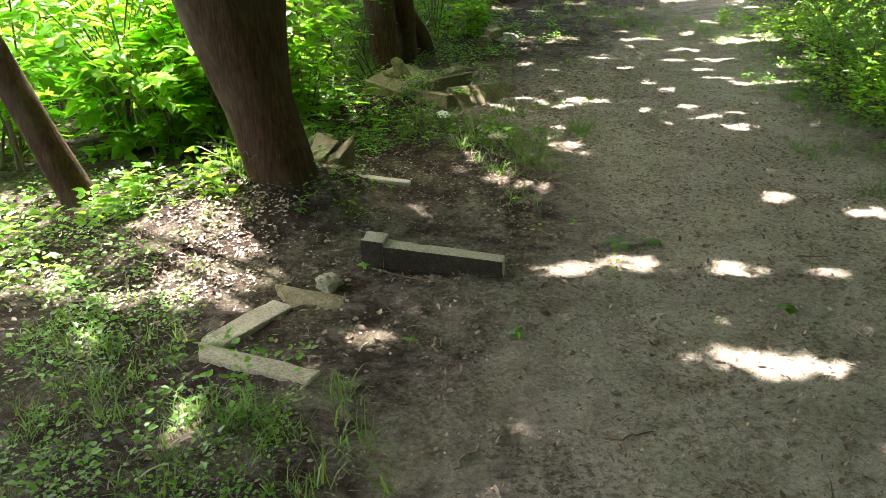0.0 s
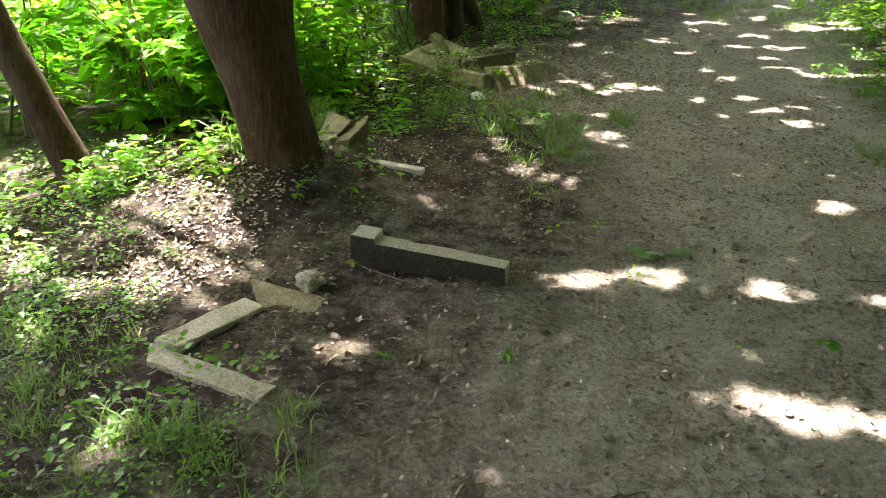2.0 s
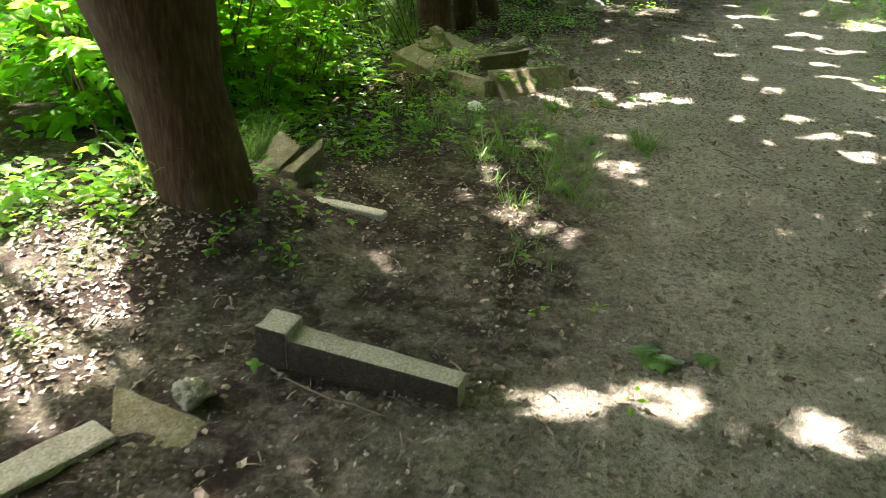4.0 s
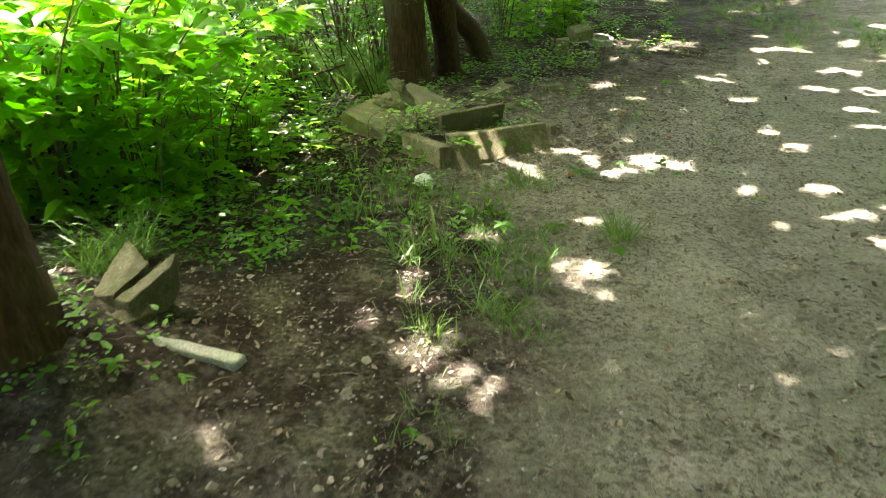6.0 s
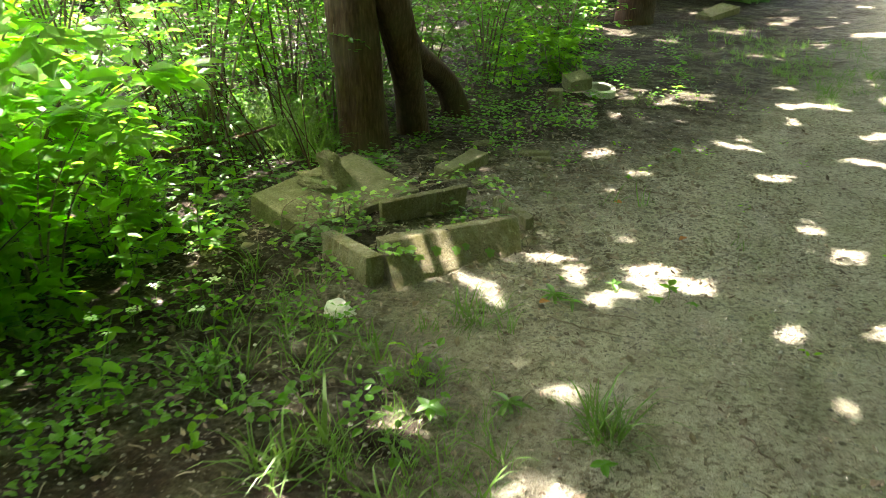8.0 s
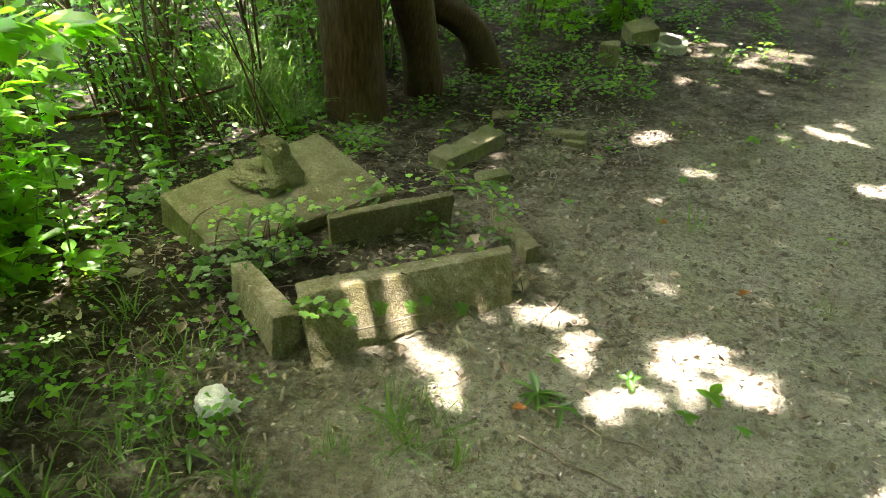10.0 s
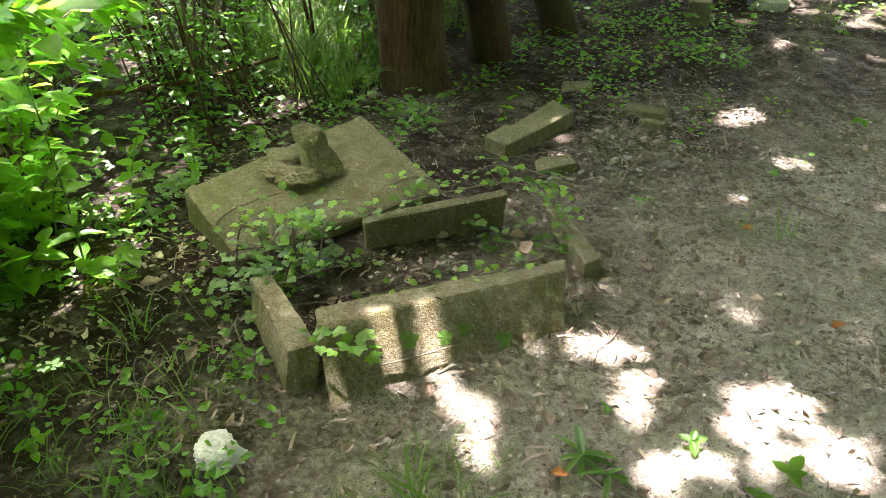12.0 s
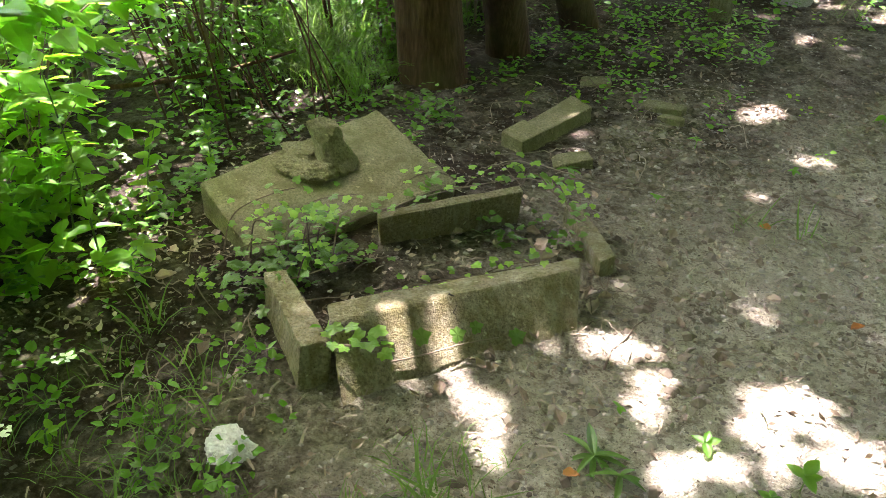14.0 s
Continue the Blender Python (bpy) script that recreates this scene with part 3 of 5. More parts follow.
def rock(size, seed, planes=14, rough=0.08):
    """A broken stone: a lump cut flat by chance planes, with a rough skin."""
    rng = random.Random(seed)
    cuts = []
    for _ in range(planes):
        d = Vector((rng.gauss(0, 1), rng.gauss(0, 1), rng.gauss(0, 1))).normalized()
        cuts.append((d, rng.uniform(0.6, 0.92)))
    bm = bmesh.new()
    bmesh.ops.create_icosphere(bm, subdivisions=5, radius=1.0)
    o = Vector((seed * 3.1, seed * 1.3, seed * 2.2))
    for v in bm.verts:
        p = v.co.copy()
        s = min([1.0] + [r / p.dot(d) for d, r in cuts if p.dot(d) > r])
        f = s * (1 + rough * noise.noise(p * 3 + o) + 0.5 * rough * noise.noise(p * 8 + o) + 0.3 * rough * noise.noise(p * 19 + o))
        v.co = Vector((p.x * size[0] * f, p.y * size[1] * f, p.z * size[2] * f))
    return bm


def headstone():
    t = thing("gravestone", (-0.35, 7.88, -0.13), "fallen thick cast-stone gravestone with a broken stub", "gravestone")
    at = Vector(t.location)
    top = [Vector(p) for p in ((-0.725, 7.615, 0.035), (-0.40, 7.43, -0.045), (-0.01, 8.10, -0.035), (-0.445, 8.325, 0.07))]
    nrm = (top[1] - top[0]).cross(top[3] - top[0]).normalized()
    if nrm.z < 0:
        nrm = -nrm
    low = [p - nrm * 0.13 - Vector((0, 0, 0.02)) for p in top]
    bm, mid = hewn(top, low, 21, cuts=7, wear=0.008, bevel=0.01)
    ob = part("slab", bm, SLAB, t, "flat slab with worn edges")
    ob.location = mid - at
    # the stub: a broken-off neck that stands out of the slab, and the torn surface beside it
    bm = rock((1.0, 1.0, 1.0), 27, planes=11, rough=0.10)
    lean = Vector((-0.115, 0.0, 0.205))
    for v in bm.verts:
        u = 0.5 + 0.5 * v.co.z
        r = float(np.interp(u, [0.0, 0.25, 0.55, 0.8, 1.0], [0.095, 0.075, 0.056, 0.08, 0.066]))
        v.co = Vector((v.co.x * r, v.co.y * r, 0.0)) + lean * u
    part("stub", bm, SLAB, t, "broken rough stone stub").location = Vector((-0.375, 7.955, -0.015)) - at
    for x, y, z, size, sd, turn in ((-0.48, 7.885, 0.018, (0.11, 0.09, 0.034), 31, 0.5), (-0.42, 7.865, 0.012, (0.075, 0.06, 0.045), 34, 1.1), (-0.54, 7.95, 0.035, (0.085, 0.07, 0.022), 37, 0.2)):
        ob = part("broken_edge", rock(size, sd, planes=9, rough=0.17), SLAB, t, "rough broken stone surface")
        ob.location, ob.rotation_euler = Vector((x, y, z)) - at, (-0.1, 0.18, turn)


headstone()

# kerb stone beside the path, with a raised block at its end
k = thing("kerb_stone", (-0.022, 3.650, -0.094), "pale mossy concrete kerb stone with shade painted on its face", "grave kerb")
for nm, cs, ht, sd in (("bar", [(-0.297, 3.760, 0.034), (-0.307, 3.650, 0.034), (0.283, 3.550, -0.009), (0.298, 3.635, -0.009)], 0.2, 31),
                       ("end_block", [(-0.352, 3.785, 0.062), (-0.377, 3.665, 0.060), (-0.267, 3.642, 0.052), (-0.247, 3.760, 0.054)], 0.24, 33)):
    bm, mid = hewn(cs, ht, sd, wear=0.006)
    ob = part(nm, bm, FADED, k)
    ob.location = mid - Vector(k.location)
    # faces turned to -y get a near-black concrete: their shade is put into the colour
    ob.data.materials.append(SHADED_FACE)
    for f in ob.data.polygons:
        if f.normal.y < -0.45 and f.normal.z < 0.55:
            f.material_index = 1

stone("kerb_corner", [(-0.925, 2.93, -0.055), (-0.82, 2.885, -0.055), (-0.615, 3.235, -0.065), (-0.72, 3.295, -0.058)], 0.11, FADED,
      "long arm of a sunken concrete kerb corner", 41, "grave kerb", "sunken kerb corner", wear=0.006)
stone("kerb_corner", [(-0.93, 2.915, -0.06), (-0.90, 2.80, -0.062), (-0.47, 2.635, -0.08), (-0.425, 2.73, -0.08)], 0.1, FADED,
      "cracked arm of a sunken concrete kerb corner in grass", 43, "grave kerb", "sunken kerb corner", wear=0.006)
stone("stone_slab", [(-0.74, 3.46, -0.062), (-0.63, 3.20, -0.08), (-0.37, 3.25, -0.09), (-0.36, 3.345, -0.086)], 0.06, CONCRETE,
      "flat three-cornered stone slab sunk in soil", 45, "stone slab", wear=0.008)

def lump(name, at, size, mat, label, seed, category="stone"):
    bm = rock(size, seed, rough=0.2)
    ob = part(name, bm, mat)
    ob.location = at
    return tagged(ob, label, category)


lump("rubble_stone", (-0.495, 3.455, -0.07), (0.066, 0.052, 0.05), FADED, "rough crumbling grey rubble stone on dark soil", 2)
lump("white_stone", (-0.015, 6.79, -0.105), (0.068, 0.056, 0.052), WHITE, "white broken piece of stone lying in grass", 5)

# flat chip and the heap of broken slabs at the foot of the tree
stone("stone_chip", [(-0.515, 4.84, 0.022), (-0.53, 4.775, 0.022), (-0.205, 4.765, -0.02), (-0.19, 4.83, -0.02)], 0.035, PALE, "narrow pale chip of stone lying on soil", 51)
HEAP = [([(-0.851, 4.98, 0.041), (-0.702, 4.93, 0.102), (-0.64, 5.08, 0.155), (-0.784, 5.19, 0.183)], 0.14),
        ([(-0.699, 4.92, 0.086), (-0.615, 4.88, 0.103), (-0.537, 5.05, 0.167), (-0.549, 5.11, 0.193)], 0.12),
        ([(-0.845, 4.86, 0.055), (-0.735, 4.78, 0.04), (-0.675, 4.87, 0.055), (-0.79, 4.93, 0.075)], 0.09),
        ([(-0.700, 4.86, 0.05), (-0.66, 4.81, 0.035), (-0.54, 4.91, 0.06), (-0.605, 4.96, 0.085)], 0.09)]
for i, (cs, ht) in enumerate(HEAP):
    stone("broken_slab", cs, ht + 0.02, MOSSY, "broken mossy slab in a heap at the tree", 61 + i, "stone fragment", "heap of broken slabs", bevel=0.008)

# toppled pillar piece beyond the grave and the flakes round it
k = thing("pillar_fragment", (0.08, 8.8, -0.16), "toppled mossy stone pillar with a thicker foot", "stone fragment")
for nm, cs, ht, sd in (("shaft", [(-0.006, 8.80, -0.092), (0.096, 8.75, -0.096), (0.198, 9.09, -0.10), (0.08, 9.16, -0.095)], 0.1, 71),
                       ("foot", [(-0.057, 8.64, -0.078), (0.056, 8.585, -0.08), (0.108, 8.732, -0.08), (-0.015, 8.795, -0.078)], 0.13, 73)):
    bm, mid = hewn(cs, ht, sd, wear=0.006)
    part(nm, bm, SLAB, k).location = mid - Vector(k.location)
for i, (x, y, a, l, w) in enumerate(((0.25, 8.62, 0.5, 0.16, 0.1), (0.1, 9.5, 0.2, 0.15, 0.13), (0.46, 9.34, -0.25, 0.2, 0.09), (0.52, 9.22, -0.5, 0.13, 0.05))):
    z = ground_z(x, y)
    r = Matrix.Rotation(a, 3, "Z")
    cs = [Vector((x, y, z + 0.03)) + r @ Vector((sx * l / 2, sy * w / 2, 0.012 * sx)) for sx, sy in ((-1, 1), (-1, -1), (1, -0.7), (0.9, 1))]
    stone("stone_flake", cs, 0.06, SLAB, "flat mossy flake of stone in the soil", 81 + i, "stone fragment", "stone flakes", bevel=0.006)

# stones farther along the edge of the path
stone("stone_block", [(0.39, 10.93, -0.06), (0.39, 10.82, -0.06), (0.52, 10.87, -0.06), (0.51, 10.99, -0.06)], 0.2, CONCRETE, "upright rough stone block beside the path", 91)
stone("stone_slab", [(0.47, 11.35, -0.02), (0.56, 11.24, -0.06), (0.73, 11.42, -0.05), (0.62, 11.54, 0.0)], 0.1, SLAB, "pale tilted slab beside the path", 93, "stone slab")
stone("stone_slab", [(1.98, 17.5, -0.18), (2.2, 17.35, -0.2), (2.65, 17.9, -0.1), (2.4, 18.1, -0.06)], 0.1, CONCRETE, "pale tilted slab far along the path", 95, "stone slab")
bm = bmesh.new()
ring = []
for i in range(22):
    a = math.pi * 2 * i / 22
    for r, z in ((0.085, 0.0), (0.13, 0.0), (0.13, 0.07), (0.085, 0.07)):
        q = 1 + 0.05 * noise.noise(Vector((math.cos(a) * 2, math.sin(a) * 2, z * 20)))
        ring.append(bm.verts.new((math.cos(a) * r * q, math.sin(a) * r * q, z)))
for i in range(22):
    for j in range(4):
        n2 = ((i + 1) % 22) * 4
        bm.faces.new((ring[i * 4 + j], ring[n2 + j], ring[n2 + (j + 1) % 4], ring[i * 4 + (j + 1) % 4]))
ob = part("stone_ring", bm, PALE)
ob.location, ob.rotation_euler = (0.80, 11.5, -0.21), (0.15, 0.1, 0)
tagged(ob, "pale stone ring half sunk beside the path", "stone ring")


# ---- undergrowth ----
def leaf_batch(name, pos, along, up, size, mat, parent, label="", wide=None, shape=(OVATE, OVATE_F), kind="stuff"):
    ax, ay, az = axes(along, up)
    ob = part(name, scatter(name, *shape, np.asarray(pos), ax, ay, az, size, wide), mat, parent, label)
    return tagged(ob, kind=kind)


def shrub(at, height, spread_r, stems, twigs, leaf_len, mat, label, seed, low=0.12):
    """Stems that fan out from the foot, twigs along them, and pairs of leaves along the twigs."""
    rng = np.random.default_rng(seed)
    t = thing("shrub", at, label, "shrub")
    pos, along, size = [], [], []
    for s in range(stems):
        a = 2 * math.pi * (s + rng.uniform(-0.3, 0.3)) / stems
        r = spread_r * rng.uniform(0.35, 1.0)
        h = height * rng.uniform(0.7, 1.1)
        b = np.array([rng.normal(0, 0.06), rng.normal(0, 0.06), -0.06])
        e = np.array([math.cos(a) * r, math.sin(a) * r, h])
        m = b * 0.5 + e * 0.5 + np.array([-math.cos(a) * r * 0.15, -math.sin(a) * r * 0.15, h * 0.1])
        line = np.array(bezier([b, m, e], 14))
        part("stem", tube(line, np.linspace(0.008 + 0.003 * height, 0.002, 14), 5), TWIG, t, smooth=True)
        for w in range(twigs):
            u = rng.uniform(low, 1.0)
            p = line[min(13, int(u * 13))]
            d = rng.uniform(0, 2 * math.pi)
            length = rng.uniform(0.14, 0.36) * (1.25 - 0.5 * u)
            way = np.array([math.cos(d), math.sin(d), rng.uniform(-0.1, 0.45)])
            n = rng.integers(5, 10)
            for i in range(n):
                q = p + way * length * (i + 1) / n - np.array([0, 0, 0.06 * ((i + 1) / n) ** 2])
                side = np.array([-way[1], way[0], 0]) * (1 if i % 2 else -1)
                pos.append(q)
                along.append(way * 0.75 + side * rng.uniform(0.4, 1.0) + np.array([0, 0, rng.normal(-0.15, 0.25)]))
                size.append(leaf_len * rng.uniform(0.55, 1.15))
    up = np.column_stack([rng.normal(0, 0.35, (len(pos), 2)), np.ones(len(pos))])
    leaf_batch("foliage", pos, along, up, size, mat, t, wide=rng.uniform(0.9, 1.3, len(pos)))
    return t


def place(proto, x, y, turn, s, sz=None):
    m = Matrix.Translation((x, y, ground_z(x, y) - 0.01)) @ Matrix.Rotation(turn, 4, "Z") @ Matrix.Diagonal((s, s, sz or s, 1))
    return copy_thing(proto, m)


NEAR = "leafy green shrub with broad pointed leaves in undergrowth"
FINE = "thin-stemmed shrub with small light green leaves"
s_a = shrub((-1.75, 6.05, ground_z(-1.75, 6.05)), 1.2, 0.8, 7, 11, 0.14, LEAF_B, NEAR, 11)
s_b = shrub((-1.75, 6.75, ground_z(-1.75, 6.75)), 1.0, 0.75, 7, 11, 0.125, LEAF_B, NEAR, 12)
s_c = shrub((-1.35, 8.5, ground_z(-1.35, 8.5)), 1.3, 0.6, 8, 24, 0.055, LEAF, FINE, 13)
s_d = shrub((-2.9, 5.65, ground_z(-2.9, 5.65)), 1.5, 0.95, 8, 13, 0.13, LEAF_B, NEAR, 14, low=0.25)
s_e = shrub((-0.9, 10.3, ground_z(-0.9, 10.3)), 0.95, 0.6, 8, 20, 0.06, LEAF, FINE, 15)
rnd = random.Random(5)
for p, pts in ((s_a, [(-2.3, 6.05), (-1.9, 7.1), (-2.5, 6.5), (-2.9, 7.3), (-1.6, 6.0), (-1.42, 6.25), (-1.6, 6.75)]),
               (s_b, [(-2.35, 7.3), (-1.9, 7.9), (-2.2, 6.2), (-3.2, 6.4), (-1.95, 5.8), (-2.75, 8.1), (-1.75, 7.3)]),
               (s_c, [(-1.0, 9.5), (-1.75, 9.2), (-2.2, 8.5), (-1.45, 10.1), (-2.1, 9.9), (-2.8, 9.2), (-0.2, 11.4), (-0.75, 11.2), (-1.3, 11.2), (-2.9, 10.4)]),
               (s_d, [(-3.6, 6.0), (-3.5, 7.6), (-3.9, 5.2), (-3.3, 8.8), (-4.3, 6.9), (-4.4, 8.4), (-3.6, 9.9), (-4.9, 5.7), (-2.2, 10.9)]),
               (s_e, [(-0.2, 12.4), (0.2, 13.2), (-1.0, 12.5), (0.3, 14.6), (-0.6, 13.8), (0.45, 12.3), (-1.8, 12.2), (-0.5, 15.3), (-2.5, 11.8), (-1.6, 13.5)]), (s_d, [(-5.6, 7.4), (-6.2, 9.2), (-5.2, 9.8), (-6.8, 6.2), (-7.4, 8.2), (-6.0, 11.2), (-4.6, 11.6)])):
    for x, y in pts:
        place(p, x, y, rnd.uniform(0, 6.28), rnd.uniform(0.85, 1.15))
for x, y, s in ((4.1, 8.2, 0.7), (4.6, 9.4, 0.8), (4.3, 7.1, 0.6), (5.1, 10.8, 0.9), (5.4, 8.4, 1.0), (5.7, 12.4, 0.9), (5.0, 6.6, 0.8), (6.3, 14.0, 1.0), (6.2, 10.6, 1.1), (3.75, 7.6, 0.6), (3.95, 8.7, 0.65), (4.35, 10.2, 0.8), (4.9, 11.9, 0.85), (5.5, 13.4, 0.9), (6.6, 15.6, 1.0), (7.1, 17.0, 1.1), (3.7, 6.6, 0.55)):
    place(s_e, x, y, rnd.uniform(0, 6.28), s)


for x, y, s in ((0.35, 12.1, 0.6), (0.0, 11.8, 0.55)):
    place(s_b, x, y, rnd.uniform(0, 6.28), s)
for x, y, s in ((-1.1, 7.05, 0.45), (-1.25, 7.45, 0.45), (-1.12, 6.55, 0.6), (-1.2, 6.15, 0.55)):
    place(s_a, x, y, rnd.uniform(0, 6.28), s)


# far thicket that closes the place on every side
def thicket(count, r0, r1, high, size, seed, least=0.0, lane=2.2):
    rng = np.random.default_rng(seed)
    a = rng.uniform(0, 2 * math.pi, count)
    r = rng.uniform(r0, r1, count)
    x, y = 1.0 + r * np.cos(a), 7.0 + r * np.sin(a)
    lump_h = np.array([0.55 + 0.45 * noise.noise(Vector((math.cos(b) * 4, math.sin(b) * 4, q * 0.12))) for b, q in zip(a, r)])
    side = np.clip(0.5 + 0.75 * np.cos(a + 0.7), 0.22, 1.0)      # tall wood to the right and behind, low to the open left
    z = rng.uniform(0, 1, count) ** 1.1 * high * lump_h * side
    pos = np.column_stack([x, y, z - 0.2])
    keep = ~((np.abs(x - (2.2 + 0.27 * (y - 7))) < lane) & (z < 3.0)) & (side > least)
    pos = pos[keep]
    n = len(pos)
    along = rng.normal(size=(n, 3)) * np.array([1, 1, 0.5])
    up = rng.normal(0, 0.6, (n, 3)) + np.array([0, 0, 0.8])
    ax, ay, az = axes(along, up)
    ob = part("thicket", scatter("thicket", OVATE, OVATE_F, pos, ax, ay, az, rng.uniform(0.7, 1.3, n) * size, np.full(n, 1.3)), CROWN)
    tagged(ob, "dense green woodland thicket round the burial ground, added where unseen", "thicket", kind="stuff")


thicket(30000, 13.0, 22, 18.0, 0.65, 8)
# unseen inner belt, added to the right and behind to hold off sky light
thicket(26000, 9.5, 12.0, 10.0, 0.5, 9, 0.8, 1.2)


# low herbs, ivy, grass
def spots(boxes, seed):
    rng = np.random.default_rng(seed)
    out = []
    for x0, y0, x1, y1, n in boxes:
        out.append(np.column_stack([rng.uniform(x0, x1, n), rng.uniform(y0, y1, n)]))
    return np.concatenate(out), rng


def on_ground(p):
    return np.column_stack([p, [surface(x, y) for x, y in p]])


def herbs(name, boxes, seed, leaf_len, mat, label, per=6, high=0.1, shape=(OVATE, OVATE_F)):
    p, rng = spots(boxes, seed)
    p = p[[noise.noise(Vector((x * 2.6, y * 2.6, seed))) + 0.4 * noise.noise(Vector((x * 8, y * 8, seed))) > rng.uniform(-0.35, 0.25) for x, y in p]]
    base = on_ground(p)
    pos, along = [], []
    for b in base:
        h = high * rng.uniform(0.3, 1.2)
        a0 = rng.uniform(0, 6.28)
        for i in range(per):
            a = a0 + 2.4 * i
            u = (i + 1) / per
            pos.append(b + np.array([math.cos(a) * 0.015, math.sin(a) * 0.015, h * u]))
            along.append((math.cos(a), math.sin(a), rng.uniform(-0.1, 0.6)))
    n = len(pos)
    up = np.column_stack([rng.normal(0, 0.3, (n, 2)), np.ones(n)])
    ob = leaf_batch(name, pos, along, up, leaf_len * rng.uniform(0.5, 1.2, n), mat, None, label, shape=shape, wide=rng.uniform(0.9, 1.4, n))
    tagged(ob, category="undergrowth")


herbs("herbs", [(-1.4, 5.5, -0.2, 6.5, 240), (-1.3, 6.5, -0.55, 7.0, 70), (-2.1, 3.4, -1.4, 4.7, 110), (-1.4, 3.4, -0.95, 4.7, 25), (-3.2, 2.0, -1.2, 3.6, 420), (-3.6, 3.4, -1.6, 5.2, 500), (-1.1, 1.8, -0.5, 2.9, 110), (-0.9, 4.2, -0.4, 5.0, 30), (-1.6, 7.0, -0.6, 7.6, 70),
                (-1.5, 8.2, -0.3, 9.3, 160), (-0.4, 9.2, 0.8, 11.0, 220), (-0.5, 6.6, 0.1, 7.2, 40)], 21, 0.034, LEAF, "low green weeds covering the shaded soil")
herbs("herbs", [(2.9, 5.5, 5.0, 9.0, 500), (3.4, 8.0, 6.0, 13.0, 600), (0.0, 11.0, 1.6, 15.0, 260), (-3.0, 9.0, -0.6, 12.5, 300)], 22, 0.05, LEAF, "low green weeds along the far verge")
herbs("herbs", [(-2.0, 4.3, -1.3, 4.9, 50), (-2.6, 3.6, -1.7, 4.4, 60), (-1.3, 4.3, -1.05, 4.7, 16)], 24, 0.075, LEAF_B, "broad-leaved weeds on the sunlit bank", per=7, high=0.18)
herbs("herbs", [(-1.2, 5.6, -0.25, 6.4, 80), (-0.1, 5.9, 0.5, 6.3, 14), (-0.9, 4.3, -0.6, 4.75, 14), (-1.35, 7.3, -0.8, 8.3, 40), (-0.3, 9.7, 0.8, 10.8, 60)], 25, 0.046, LEAF, "leafy green weeds a hand high", per=8, high=0.17)
herbs("herbs", [(0.9, 8.9, 2.2, 12.0, 45), (1.4, 6.5, 2.3, 8.5, 8), (0.4, 2.2, 1.8, 4.5, 7)], 26, 0.028, LEAF_B, "scattered light green seedlings on the trodden soil", per=5, high=0.05)
herbs("ivy", [(-0.5, 7.22, -0.2, 7.45, 26), (-0.3, 7.35, -0.05, 7.65, 18), (-0.1, 7.85, 0.3, 8.15, 16), (0.3, 7.95, 0.5, 8.2, 10), (-1.3, 7.5, -0.75, 8.6, 90), (-0.75, 8.4, -0.3, 9.0, 40)], 23, 0.032, IVY,
      "ivy with lobed leaves creeping round the grave", per=5, high=0.12, shape=(LOBED, LOBED_F))

herbs("herbs", [(-9.0, 4.6, -3.3, 14.0, 1900)], 29, 0.12, LEAF, "rank green growth beyond the shrubs", per=7, high=0.55)
herbs("herbs", [(3.2, 5.8, 4.6, 8.0, 420), (3.8, 8.0, 5.6, 13.0, 560), (5.2, 13.0, 7.5, 17.0, 260)], 27, 0.075, LEAF_B, "leafy green weeds on the sunny verge", per=8, high=0.34)
herbs("herbs", [(-1.9, 1.8, -0.95, 3.0, 380), (-0.95, 1.7, -0.45, 2.6, 140), (-1.6, 3.0, -1.0, 3.4, 120)], 28, 0.02, LEAF, "fine low green weeds round the sunken kerb", per=7, high=0.05)


def grass(boxes, seed, high, label, lean=0.5, thin=1.0):
    """Tufts: blades that fan out from common feet, and a few single ones."""
    p, rng = spots(boxes, seed)
    feet = p[rng.integers(0, len(p), max(4, len(p) // 14))]
    own = rng.integers(0, len(feet), len(p))
    off = rng.normal(0, 0.022, p.shape)
    loose = rng.uniform(size=len(p)) < 0.22
    p = np.where(loose[:, None], p, feet[own] + off)
    base = on_ground(p)
    n = len(p)
    out = np.where(loose[:, None], rng.normal(0, lean, (n, 2)), off * 16 * lean + rng.normal(0, 0.4, (n, 2)))
    along = np.column_stack([out * 1.5, np.ones(n)])
    tall = high * rng.uniform(0.35, 1.2, n) * np.where(loose, 0.5, rng.uniform(0.5, 1.2, len(feet))[own])
    up = np.column_stack([-out + rng.normal(0, 0.3, (n, 2)), rng.uniform(0.1, 0.5, n)])
    ob = leaf_batch("grass", base, along, up, tall, GRASS, None, label, wide=thin * rng.uniform(0.03, 0.06, n), shape=(BLADE, BLADE_F))
    tagged(ob, category="grass")


grass([(-1.35, 2.3, -0.97, 3.0, 600), (-0.85, 2.35, -0.5, 2.52, 300), (-1.0, 1.7, -0.1, 2.4, 500), (-2.4, 2.2, -1.0, 3.2, 700), (-0.40, 2.5, -0.28, 2.66, 110)], 31, 0.12, "tufts of grass round the sunken kerb")
